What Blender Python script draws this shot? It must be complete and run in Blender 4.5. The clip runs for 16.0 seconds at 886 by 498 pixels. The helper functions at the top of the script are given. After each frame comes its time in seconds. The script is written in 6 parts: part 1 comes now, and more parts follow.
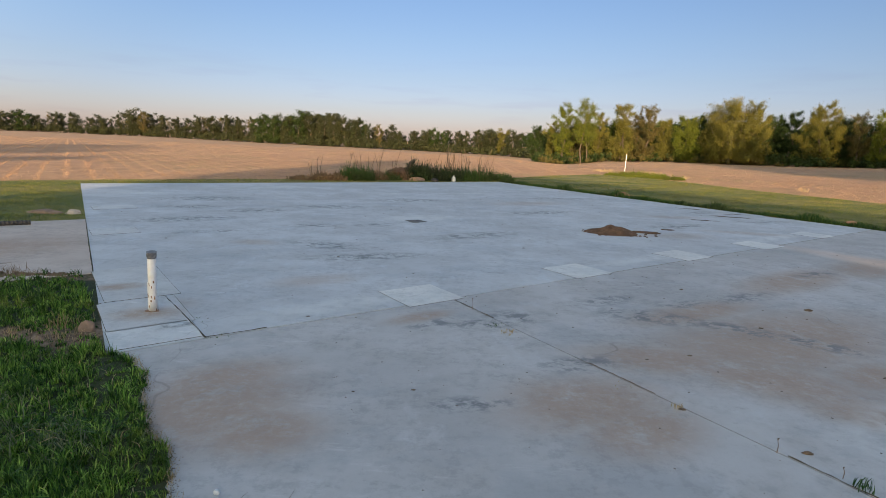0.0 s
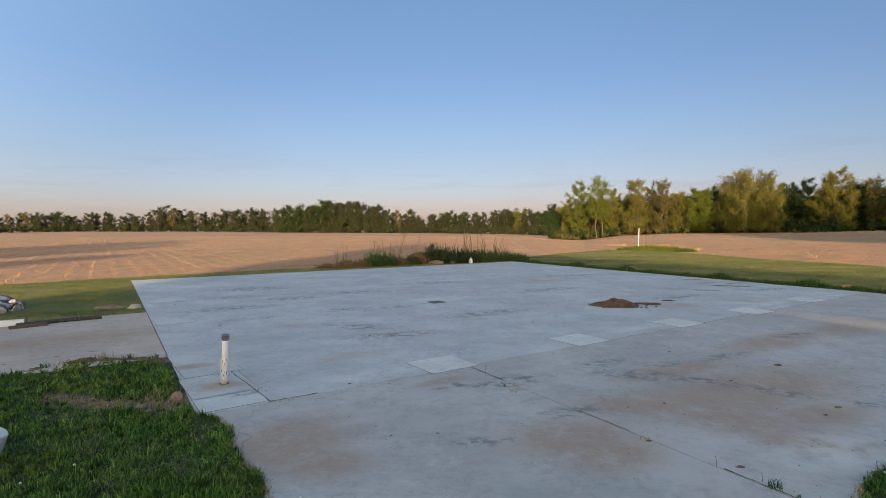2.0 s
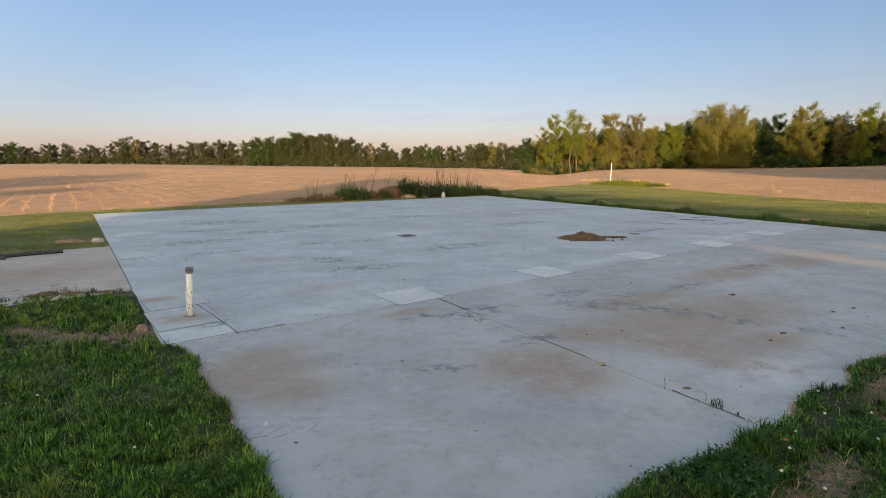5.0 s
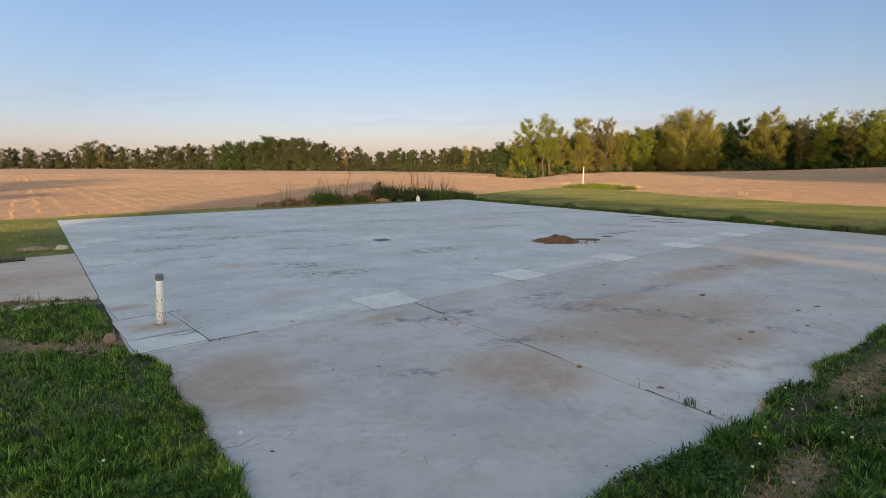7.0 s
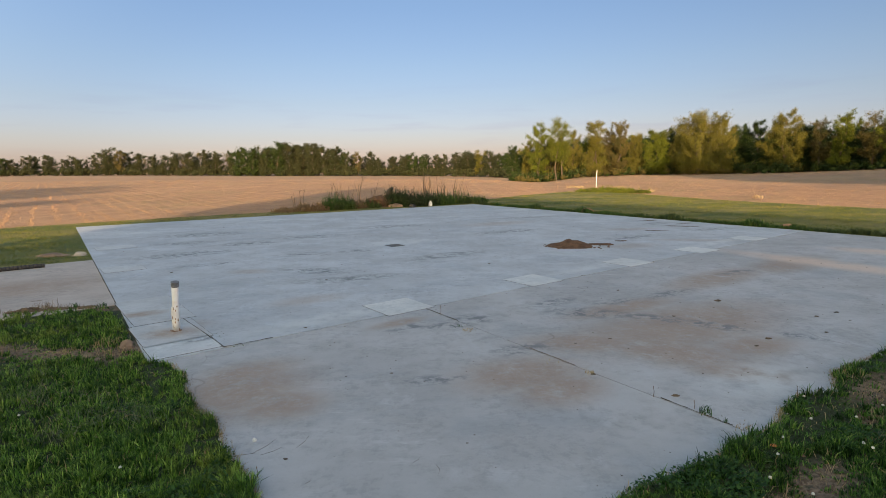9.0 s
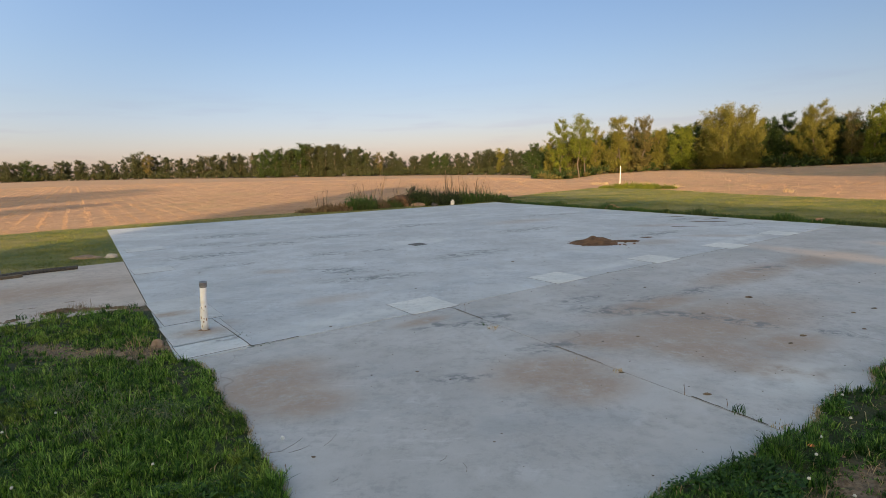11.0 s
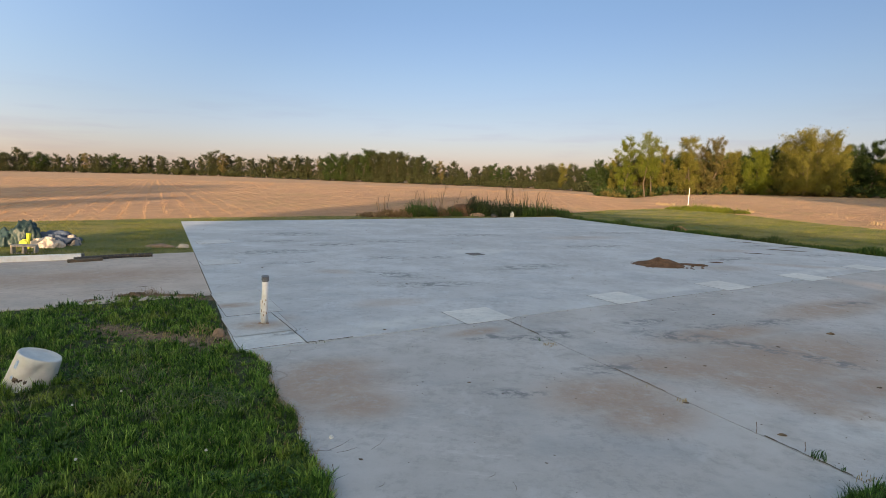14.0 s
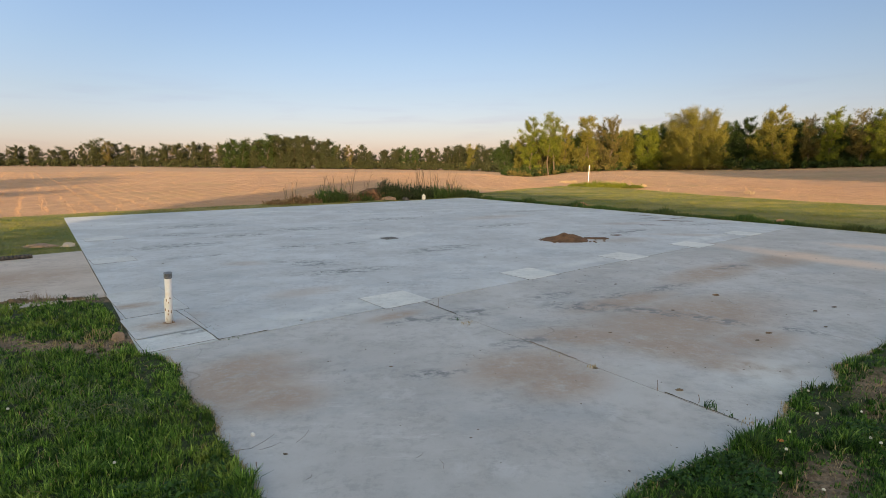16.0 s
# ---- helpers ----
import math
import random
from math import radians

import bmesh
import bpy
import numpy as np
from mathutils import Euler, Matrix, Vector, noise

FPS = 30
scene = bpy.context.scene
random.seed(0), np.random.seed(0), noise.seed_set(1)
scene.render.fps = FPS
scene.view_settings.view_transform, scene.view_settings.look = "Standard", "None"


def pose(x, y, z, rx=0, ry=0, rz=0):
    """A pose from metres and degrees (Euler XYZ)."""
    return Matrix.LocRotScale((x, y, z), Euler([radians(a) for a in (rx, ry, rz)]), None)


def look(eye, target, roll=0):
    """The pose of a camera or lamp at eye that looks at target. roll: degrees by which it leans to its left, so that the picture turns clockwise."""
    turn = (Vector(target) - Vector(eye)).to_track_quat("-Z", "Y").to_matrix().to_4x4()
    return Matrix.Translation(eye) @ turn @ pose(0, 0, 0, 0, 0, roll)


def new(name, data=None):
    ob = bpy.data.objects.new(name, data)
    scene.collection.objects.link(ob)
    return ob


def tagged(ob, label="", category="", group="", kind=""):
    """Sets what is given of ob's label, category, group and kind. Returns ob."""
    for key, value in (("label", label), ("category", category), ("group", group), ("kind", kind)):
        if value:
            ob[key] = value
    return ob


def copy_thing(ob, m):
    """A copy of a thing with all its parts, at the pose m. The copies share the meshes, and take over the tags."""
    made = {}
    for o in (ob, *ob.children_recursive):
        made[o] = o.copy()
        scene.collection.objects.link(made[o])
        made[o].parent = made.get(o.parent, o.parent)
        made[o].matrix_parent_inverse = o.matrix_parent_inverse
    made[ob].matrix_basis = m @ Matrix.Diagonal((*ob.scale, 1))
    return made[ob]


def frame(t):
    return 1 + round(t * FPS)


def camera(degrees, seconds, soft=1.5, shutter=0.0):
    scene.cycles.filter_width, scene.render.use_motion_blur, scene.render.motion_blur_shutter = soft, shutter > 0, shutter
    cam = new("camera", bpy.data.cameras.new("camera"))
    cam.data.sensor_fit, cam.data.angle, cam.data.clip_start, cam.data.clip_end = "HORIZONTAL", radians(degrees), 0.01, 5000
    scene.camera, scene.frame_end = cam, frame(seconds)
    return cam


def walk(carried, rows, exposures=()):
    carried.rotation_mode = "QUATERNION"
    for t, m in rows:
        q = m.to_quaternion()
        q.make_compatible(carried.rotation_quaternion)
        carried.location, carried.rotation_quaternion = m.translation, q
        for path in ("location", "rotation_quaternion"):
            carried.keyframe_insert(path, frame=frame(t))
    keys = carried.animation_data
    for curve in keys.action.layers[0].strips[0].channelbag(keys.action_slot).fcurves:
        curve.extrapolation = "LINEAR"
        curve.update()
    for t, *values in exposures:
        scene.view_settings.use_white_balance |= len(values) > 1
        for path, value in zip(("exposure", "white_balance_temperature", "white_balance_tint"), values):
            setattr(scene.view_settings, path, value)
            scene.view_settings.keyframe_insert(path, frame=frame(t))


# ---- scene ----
cam = camera(77.9, 16.0, soft=0.85)
PATH = [
    (0, (0.266, -0.096, 1.499), (0.225, 1.868, 1.12), 2.2),
    (0.5, (0.334, -0.469, 1.568), (0.403, 1.501, 1.226), 0.8),
    (1, (0.462, -0.776, 1.596), (0.447, 1.207, 1.337), -0.5),
    (1.5, (0.397, -1.045, 1.581), (0.298, 0.942, 1.374), -1.1),
    (2, (0.366, -1.201, 1.648), (0.244, 0.793, 1.559), -0.5),
    (2.5, (0.452, -1.183, 1.638), (0.333, 0.807, 1.473), 0.8),
    (3, (0.465, -1.156, 1.638), (0.358, 0.827, 1.397), 1.3),
    (3.5, (0.457, -1.154, 1.632), (0.375, 0.823, 1.345), 0.7),
    (4, (0.448, -1.171, 1.622), (0.381, 0.801, 1.295), 0.3),
    (6.5, (0.45, -1.193, 1.626), (0.494, 0.781, 1.309), -0.4),
    (7, (0.439, -1.188, 1.626), (0.501, 0.787, 1.313), -0.3),
    (7.5, (0.383, -1.161, 1.604), (0.456, 0.81, 1.269), -0.5),
    (8, (0.399, -1.17, 1.616), (0.473, 0.797, 1.264), -0.8),
    (8.5, (0.437, -1.184, 1.638), (0.478, 0.79, 1.319), -0.7),
    (9, (0.443, -1.186, 1.646), (0.459, 0.792, 1.349), -0.7),
    (11.5, (0.41, -1.153, 1.628), (0.273, 0.82, 1.33), -2.5),
    (12, (0.392, -1.113, 1.616), (0.107, 0.848, 1.346), -1.5),
    (12.5, (0.394, -1.107, 1.613), (0.112, 0.855, 1.35), -0.4),
    (13, (0.396, -1.108, 1.614), (0.124, 0.856, 1.351), 0.3),
    (13.5, (0.394, -1.105, 1.613), (0.125, 0.86, 1.351), 0.9),
    (14, (0.384, -1.102, 1.607), (0.116, 0.863, 1.346), 1.3),
    (14.5, (0.388, -1.11, 1.61), (0.141, 0.857, 1.347), 1.4),
    (15, (0.382, -1.139, 1.618), (0.242, 0.837, 1.346), 0.8),
    (15.5, (0.337, -1.154, 1.619), (0.313, 0.825, 1.329), 0.2),
    (16, (0.365, -1.111, 1.617), (0.413, 0.863, 1.298), -0.2),
]
walk(cam, [(t, look(eye, target, roll)) for t, eye, target, roll in PATH],
     exposures=[(0.0, 0.86, 6250, 10), (0.5, 0.98, 6550, 10), (1.0, 0.90, 6550, 10), (1.5, 0.76, 6450, 10), (2.0, 0.77, 6300, 10), (2.5, 0.64, 6350, 10),
                (3.0, 0.78, 6540, 10), (3.5, 0.87, 6660, 10), (4.0, 0.96, 6760, 10), (6.5, 0.97, 6710, 10), (7.0, 0.98, 6710, 10), (7.5, 0.98, 6860, 10), (8.0, 1.06, 7010, 10), (9.0, 0.88, 6710, 10),
                (11.5, 0.94, 6810, 10), (13.0, 0.89, 6660, 10), (14.0, 0.92, 6710, 10), (15.0, 0.98, 6730, 10), (15.5, 0.93, 6810, 10), (16.0, 1.06, 7060, 10)])

# ---- world and sun: low evening sun behind the viewer, clear sky ----
SUN_EL, SUN_AZ = radians(8.0), radians(4.0)      # light travels towards azimuth SUN_AZ (from +y to +x)
world = bpy.data.worlds.new("evening_sky")
scene.world = world
world.use_nodes = True
wn, wl = world.node_tree.nodes, world.node_tree.links
sky = wn.new("ShaderNodeTexSky")
sky.sky_type, sky.sun_disc = "NISHITA", False
sky.sun_elevation, sky.sun_rotation = SUN_EL, math.pi - SUN_AZ
sky.air_density, sky.dust_density, sky.ozone_density = 1.0, 0.6, 1.2
tint = wn.new("ShaderNodeMix")
tint.data_type, tint.blend_type = "RGBA", "MULTIPLY"
tint.inputs[0].default_value = 1.0
wl.new(sky.outputs[0], tint.inputs[6])
# the sky grows brighter towards the setting sun
spot = wn.new("ShaderNodeTexCoord")
dot = wn.new("ShaderNodeVectorMath")
dot.operation = "DOT_PRODUCT"
dot.inputs[1].default_value = (-0.40, -0.69, 0.60)
wl.new(spot.outputs["Generated"], dot.inputs[0])
glow = wn.new("ShaderNodeMapRange")
glow.interpolation_type = "SMOOTHSTEP"
for i, v in enumerate((-0.35, 1.0, 0.0, 1.0)):
    glow.inputs[1 + i].default_value = v
wl.new(dot.outputs["Value"], glow.inputs[0])
power = wn.new("ShaderNodeMapRange")
for i, v in enumerate((0.0, 1.0, 0.065, 0.29)):
    power.inputs[1 + i].default_value = v
wl.new(glow.outputs[0], power.inputs[0])
# colour of the air: pale at the horizon, blue higher up, neutral round the sunset
axis = wn.new("ShaderNodeSeparateXYZ")
wl.new(spot.outputs["Generated"], axis.inputs[0])
AIR = [(0.0, (0.97, 0.95, 1.94)), (0.05, (0.955, 0.935, 1.57)), (0.11, (0.965, 0.955, 1.38)), (0.17, (0.99, 1.02, 1.39)), (0.26, (1.01, 1.085, 1.46)), (0.42, (1.14, 1.30, 1.58))]
air_color = None
for (z0, c0), (z1, c1) in zip(AIR, AIR[1:]):
    rise = wn.new("ShaderNodeMapRange")
    for i, v in enumerate((z0, z1, 0.0, 1.0)):
        rise.inputs[1 + i].default_value = v
    wl.new(axis.outputs[2], rise.inputs[0])
    air = wn.new("ShaderNodeMix")
    air.data_type = "RGBA"
    air.inputs[6].default_value, air.inputs[7].default_value = (*c0, 1), (*c1, 1)
    if air_color is not None:
        wl.new(air_color, air.inputs[6])
    wl.new(rise.outputs[0], air.inputs[0])
    air_color = air.outputs[2]
shade = wn.new("ShaderNodeMix")
shade.data_type = "RGBA"
shade.inputs[7].default_value = (1.49, 1.10, 0.72, 1)
wl.new(air_color, shade.inputs[6])
wl.new(glow.outputs[0], shade.inputs[0])
wl.new(shade.outputs[2], tint.inputs[7])
# thin streaks of cloud low over the horizon
stretch = wn.new("ShaderNodeMapping")
stretch.inputs["Scale"].default_value = (5, 5, 48)
wl.new(spot.outputs["Generated"], stretch.inputs["Vector"])
wisp = wn.new("ShaderNodeTexNoise")
wisp.inputs["Scale"].default_value, wisp.inputs["Detail"].default_value = 1.0, 5
wl.new(stretch.outputs[0], wisp.inputs["Vector"])
thin = wn.new("ShaderNodeMapRange")
for i, v in enumerate((0.53, 0.72, 0.0, 0.45)):
    thin.inputs[1 + i].default_value = v
wl.new(wisp.outputs["Fac"], thin.inputs[0])
low = wn.new("ShaderNodeMapRange")
for i, v in enumerate((0.16, 0.07, 0.0, 1.0)):
    low.inputs[1 + i].default_value = v
wl.new(axis.outputs[2], low.inputs[0])
both = wn.new("ShaderNodeMath")
both.operation = "MULTIPLY"
wl.new(thin.outputs[0], both.inputs[0])
wl.new(low.outputs[0], both.inputs[1])
cloud = wn.new("ShaderNodeMix")
cloud.data_type, cloud.blend_type = "RGBA", "MULTIPLY"
cloud.inputs[7].default_value = (0.86, 0.80, 0.88, 1)
wl.new(both.outputs[0], cloud.inputs[0])
wl.new(tint.outputs[2], cloud.inputs[6])
wl.new(cloud.outputs[2], wn["Background"].inputs[0])
wl.new(power.outputs[0], wn["Background"].inputs[1])

sun = new("sun", bpy.data.lights.new("sun", "SUN"))
sun.data.energy, sun.data.angle, sun.data.color = 5.0, radians(0.6), (1.0, 0.69, 0.41)
way = Vector((math.sin(SUN_AZ) * math.cos(SUN_EL), math.cos(SUN_AZ) * math.cos(SUN_EL), -math.sin(SUN_EL)))
sun.matrix_world = look((0, -60, 40), Vector((0, -60, 40)) + way)


# ---- materials ----
class Nodes:
    """A small helper to write node trees in few words."""

    def __init__(self, name, rough=0.8, metal=0.0):
        self.mat = bpy.data.materials.new(name)
        self.mat.use_nodes = True
        self.n, self.l = self.mat.node_tree.nodes, self.mat.node_tree.links
        self.bsdf = self.n["Principled BSDF"]
        self.bsdf.inputs["Roughness"].default_value = rough
        self.bsdf.inputs["Metallic"].default_value = metal
        self.pos = self.n.new("ShaderNodeNewGeometry")

    def put(self, socket, value):
        if isinstance(value, (int, float, tuple)):
            if isinstance(value, tuple) and len(value) == 3 and socket.type == "RGBA":
                value = (*value, 1)
            socket.default_value = value
        else:
            self.l.new(value, socket)

    def noise(self, scale, detail=4.0, rough=0.55, stretch=None):
        node = self.n.new("ShaderNodeTexNoise")
        node.inputs["Scale"].default_value, node.inputs["Detail"].default_value = scale, detail
        node.inputs["Roughness"].default_value = rough
        if stretch:
            m = self.n.new("ShaderNodeMapping")
            m.inputs["Rotation"].default_value, m.inputs["Scale"].default_value = (0, 0, stretch[3]), stretch[:3]
            self.l.new(self.pos.outputs["Position"], m.inputs["Vector"])
            self.l.new(m.outputs[0], node.inputs["Vector"])
        else:
            self.l.new(self.pos.outputs["Position"], node.inputs["Vector"])
        return node.outputs["Fac"]

    def span(self, value, a, b, c=0.0, d=1.0):
        node = self.n.new("ShaderNodeMapRange")
        node.interpolation_type = "SMOOTHSTEP"
        self.put(node.inputs[0], value)
        for i, v in enumerate((a, b, c, d)):
            node.inputs[1 + i].default_value = v
        return node.outputs[0]

    def math(self, op, a, b=0.0):
        node = self.n.new("ShaderNodeMath")
        node.operation, node.use_clamp = op, False
        self.put(node.inputs[0], a)
        self.put(node.inputs[1], b)
        return node.outputs[0]

    def mix(self, fac, a, b, blend="MIX"):
        node = self.n.new("ShaderNodeMix")
        node.data_type, node.blend_type = "RGBA", blend
        self.put(node.inputs[0], fac)
        self.put(node.inputs[6], a)
        self.put(node.inputs[7], b)
        return node.outputs[2]

    def blot(self, x, y, rx, ry, turn=0.0, inner=0.2):
        """A soft ellipse on the ground: 1 in its middle, 0 outside."""
        m = self.n.new("ShaderNodeMapping")
        m.vector_type = "TEXTURE"
        m.inputs["Location"].default_value, m.inputs["Scale"].default_value = (x, y, 0), (rx, ry, 50)
        m.inputs["Rotation"].default_value = (0, 0, radians(turn))
        self.l.new(self.pos.outputs["Position"], m.inputs["Vector"])
        v = self.n.new("ShaderNodeVectorMath")
        v.operation = "LENGTH"
        self.l.new(m.outputs[0], v.inputs[0])
        return self.span(v.outputs["Value"], 1.0, inner, 0.0, 1.0)

    def blots(self, rows):
        total = None
        for row in rows:
            b = self.blot(*row)
            total = b if total is None else self.math("MAXIMUM", total, b)
        return total

    def island(self):
        return self.pos.outputs["Random Per Island"]

    def chance(self):
        return self.n.new("ShaderNodeObjectInfo").outputs["Random"]

    def bump(self, height, strength=0.3, distance=0.01):
        node = self.n.new("ShaderNodeBump")
        node.inputs["Strength"].default_value, node.inputs["Distance"].default_value = strength, distance
        self.put(node.inputs["Height"], height)
        self.l.new(node.outputs[0], self.bsdf.inputs["Normal"])

    def done(self, color, rough=None):
        self.put(self.bsdf.inputs["Base Color"], color)
        if rough is not None:
            self.put(self.bsdf.inputs["Roughness"], rough)
        return self.mat


def simple(name, color, other=None, rough=0.8, metal=0.0, scale=20.0, bump=0.2, distance=0.004, cut=(0.35, 0.7)):
    m = Nodes(name, rough, metal)
    n = m.noise(scale)
    other = other or tuple(c * 0.75 for c in color)
    m.bump(m.noise(scale * 5), bump, distance)
    return m.done(m.mix(m.span(n, *cut), color, other))


def concrete(name, base, brown=(), dark=(), pale=(), broad=0.35, rusty=0.75, sun_streaks=()):
    m = Nodes(name, 0.82)
    cloud = m.noise(0.55, 5, 0.6)
    mid = m.noise(2.6, 6, 0.65)
    fine = m.noise(38, 4, 0.7)
    speck = m.noise(160, 2, 0.5)
    c = m.mix(m.span(cloud, 0.35, 0.68), base, tuple(v * 0.80 for v in base))
    c = m.mix(m.math("MULTIPLY", m.span(mid, 0.42, 0.75), broad), c, tuple(v * f for v, f in zip(base, (0.70, 0.68, 0.66))))
    # wash marks and blotches left by standing water
    streak = m.noise(0.9, 9, 0.72, (0.9, 1.25, 1, radians(-36)))
    c = m.mix(m.math("MULTIPLY", m.span(streak, 0.50, 0.61), 0.42), c, tuple(v * f for v, f in zip(base, (0.66, 0.71, 0.76))))
    streak2 = m.noise(1.7, 8, 0.7, (1.3, 0.8, 1, radians(-20)))
    c = m.mix(m.math("MULTIPLY", m.span(streak2, 0.54, 0.66), 0.32), c, tuple(min(0.8, v * f) for v, f in zip(base, (1.16, 1.20, 1.24))))
    # clotted grime, in patches
    clot = m.math("MULTIPLY", m.span(m.noise(11, 9, 0.78), 0.47, 0.60), m.span(m.noise(1.3, 5, 0.65), 0.36, 0.58))
    c = m.mix(m.math("MULTIPLY", clot, 0.46), c, tuple(v * f for v, f in zip(base, (0.56, 0.57, 0.60))))
    scuff = m.math("MULTIPLY", m.span(m.noise(3.4, 8, 0.75, (0.5, 2.4, 1, radians(25))), 0.57, 0.66), m.span(m.noise(0.7, 4, 0.6), 0.40, 0.60))
    c = m.mix(m.math("MULTIPLY", scuff, 0.45), c, tuple(min(0.8, v * 1.28) for v in base))
    if brown:
        edge = m.math("MULTIPLY", m.span(m.noise(3.2, 9, 0.8), 0.24, 0.52), m.span(m.noise(16, 7, 0.8), 0.25, 0.55, 0.45, 1.0))
        c = m.mix(m.math("MULTIPLY", m.math("MULTIPLY", m.blots(brown), edge), rusty), c, (0.345, 0.245, 0.18))
    if dark:
        edge = m.span(m.noise(5.5, 9, 0.76, (1.0, 1.2, 1, radians(-30))), 0.46, 0.57)
        c = m.mix(m.math("MULTIPLY", m.math("MULTIPLY", m.blots(dark), edge), 0.85), c, (0.155, 0.168, 0.185))
    # patches of warm sunlight put into the base colour
    if sun_streaks:
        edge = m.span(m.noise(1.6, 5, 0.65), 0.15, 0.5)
        c = m.mix(m.math("MULTIPLY", m.math("MULTIPLY", m.blots(sun_streaks), edge), 0.8), c, (0.70, 0.55, 0.455))
    if pale:
        edge = m.span(m.noise(5.0, 4, 0.6), 0.25, 0.6)
        c = m.mix(m.math("MULTIPLY", m.math("MULTIPLY", m.blots(pale), edge), 0.7), c, (0.62, 0.64, 0.66))
    c = m.mix(m.math("MULTIPLY", m.span(fine, 0.5, 0.8), 0.35), c, tuple(v * 0.72 for v in base))
    # hairline cracks and drag marks, broken up
    warp = m.n.new("ShaderNodeVectorMath")
    warp.operation = "MULTIPLY_ADD"
    wobble = m.n.new("ShaderNodeTexNoise")
    wobble.inputs["Scale"].default_value = 1.7
    m.l.new(m.pos.outputs["Position"], wobble.inputs["Vector"])
    m.l.new(wobble.outputs["Color"], warp.inputs[0])
    warp.inputs[1].default_value = (0.9, 0.9, 0)
    m.l.new(m.pos.outputs["Position"], warp.inputs[2])
    cell = m.n.new("ShaderNodeTexVoronoi")
    cell.feature = "DISTANCE_TO_EDGE"
    cell.inputs["Scale"].default_value = 0.55
    m.l.new(warp.outputs[0], cell.inputs["Vector"])
    line = m.math("MULTIPLY", m.span(cell.outputs["Distance"], 0.0035, 0.0012), m.span(m.noise(0.9, 3), 0.52, 0.62))
    c = m.mix(m.math("MULTIPLY", line, 0.3), c, (0.12, 0.11, 0.10))
    blotch = m.math("MULTIPLY", m.span(m.noise(7.5, 6, 0.78), 0.56, 0.68), m.span(m.noise(0.8, 3), 0.40, 0.62))
    c = m.mix(m.math("MULTIPLY", blotch, 0.42), c, (0.22, 0.22, 0.235))
    c = m.mix(m.math("MULTIPLY", m.span(speck, 0.68, 0.76), 0.4), c, (0.12, 0.11, 0.10))
    m.bump(m.math("ADD", m.math("MULTIPLY", fine, 0.6), m.math("MULTIPLY", mid, 2.0)), 0.35, 0.004)
    return m.done(c, m.span(mid, 0.3, 0.8, 0.68, 0.9))


MAIN_DARK = [(-2.2, 9.35, 0.7, 0.3, 20), (-1.2, 9.7, 0.6, 0.25, 30), (-3.6, 8.3, 0.7, 0.2, 30), (-3.8, 11.0, 1.0, 0.45, 20), (-5.3, 11.2, 0.9, 0.35, 20),
             (-0.9, 6.9, 1.1, 0.35, 20), (-1.6, 7.6, 0.9, 0.4, -20), (-4.6, 9.5, 1.4, 0.5, 30), (0.6, 9.0, 1.2, 0.4, 35),
             (-5.6, 12.8, 1.5, 0.7, 20), (4.9, 11.2, 1.4, 0.35, 30), (7.4, 12.6, 1.2, 0.3, 20), (6.6, 14.1, 0.9, 0.3, 30),
             (2.2, 12.6, 1.6, 0.45, 30), (-0.9, 14.2, 1.6, 0.5, 25), (3.4, 16.4, 1.6, 0.4, 20), (-2.6, 12.1, 1.3, 0.5, 15)]
MAIN_BROWN = [(-2.6, 7.6, 0.5, 0.3, 0), (4.4, 9.9, 0.9, 0.5, 20), (6.0, 10.6, 1.3, 0.3, -10), (-2.3, 4.5, 0.45, 0.3, 30),
              (-1.2, 5.6, 0.7, 0.35, 30), (2.2, 14.6, 1.6, 0.7, 30), (5.4, 12.8, 1.0, 0.4, 10)]
MAIN_PALE = [(-0.8, 4.75, 1.3, 0.28, 37), (-7.6, 13.4, 1.1, 0.5, 20), (-5.0, 16.6, 1.0, 0.4, 30), (0.7, 17.0, 0.9, 0.3, 30),
             (-1.6, 15.8, 0.8, 0.3, 30), (3.6, 19.6, 1.2, 0.4, 30), (3.0, 7.6, 1.8, 0.22, 37), (6.3, 10.2, 1.6, 0.25, 37), (-0.4, 10.9, 1.3, 0.6, 30)]
APRON_DARK = [(0.15, 4.35, 0.42, 0.16, 30), (0.55, 4.40, 0.5, 0.22, 20), (0.85, 4.62, 0.5, 0.25, 10), (1.84, 5.30, 0.5, 0.2, 30), (2.1, 4.8, 0.75, 0.32, -15), (2.76, 4.55, 0.6, 0.22, -30),
              (3.25, 4.25, 0.6, 0.2, -35), (3.85, 3.88, 0.45, 0.12, -35), (3.4, 5.65, 0.6, 0.2, 30), (2.6, 5.3, 0.5, 0.2, 20), (5.0, 7.0, 0.6, 0.2, 30), (1.2, 3.6, 0.5, 0.2, 20), (0.4, 2.9, 0.4, 0.15, 10)]
APRON_BROWN = [(-1.12, 2.72, 0.95, 0.72, 45), (-1.15, 3.05, 0.7, 0.45, 37), (-0.7, 2.5, 0.5, 0.42, 0), (1.1, 3.0, 0.85, 0.55, 20), (1.35, 2.7, 0.6, 0.4, 30), (1.8, 3.75, 0.9, 0.45, 0),
               (2.5, 3.45, 1.0, 0.55, -25), (2.8, 2.98, 0.6, 0.3, -20), (3.3, 3.6, 0.7, 0.4, 25), (0.0, 4.5, 0.5, 0.18, 37), (3.0, 4.3, 2.2, 0.9, 30), (2.6, 5.0, 1.3, 0.35, 30),
               (4.5, 6.6, 1.8, 0.5, 36), (6.2, 7.6, 1.6, 0.6, 36)]
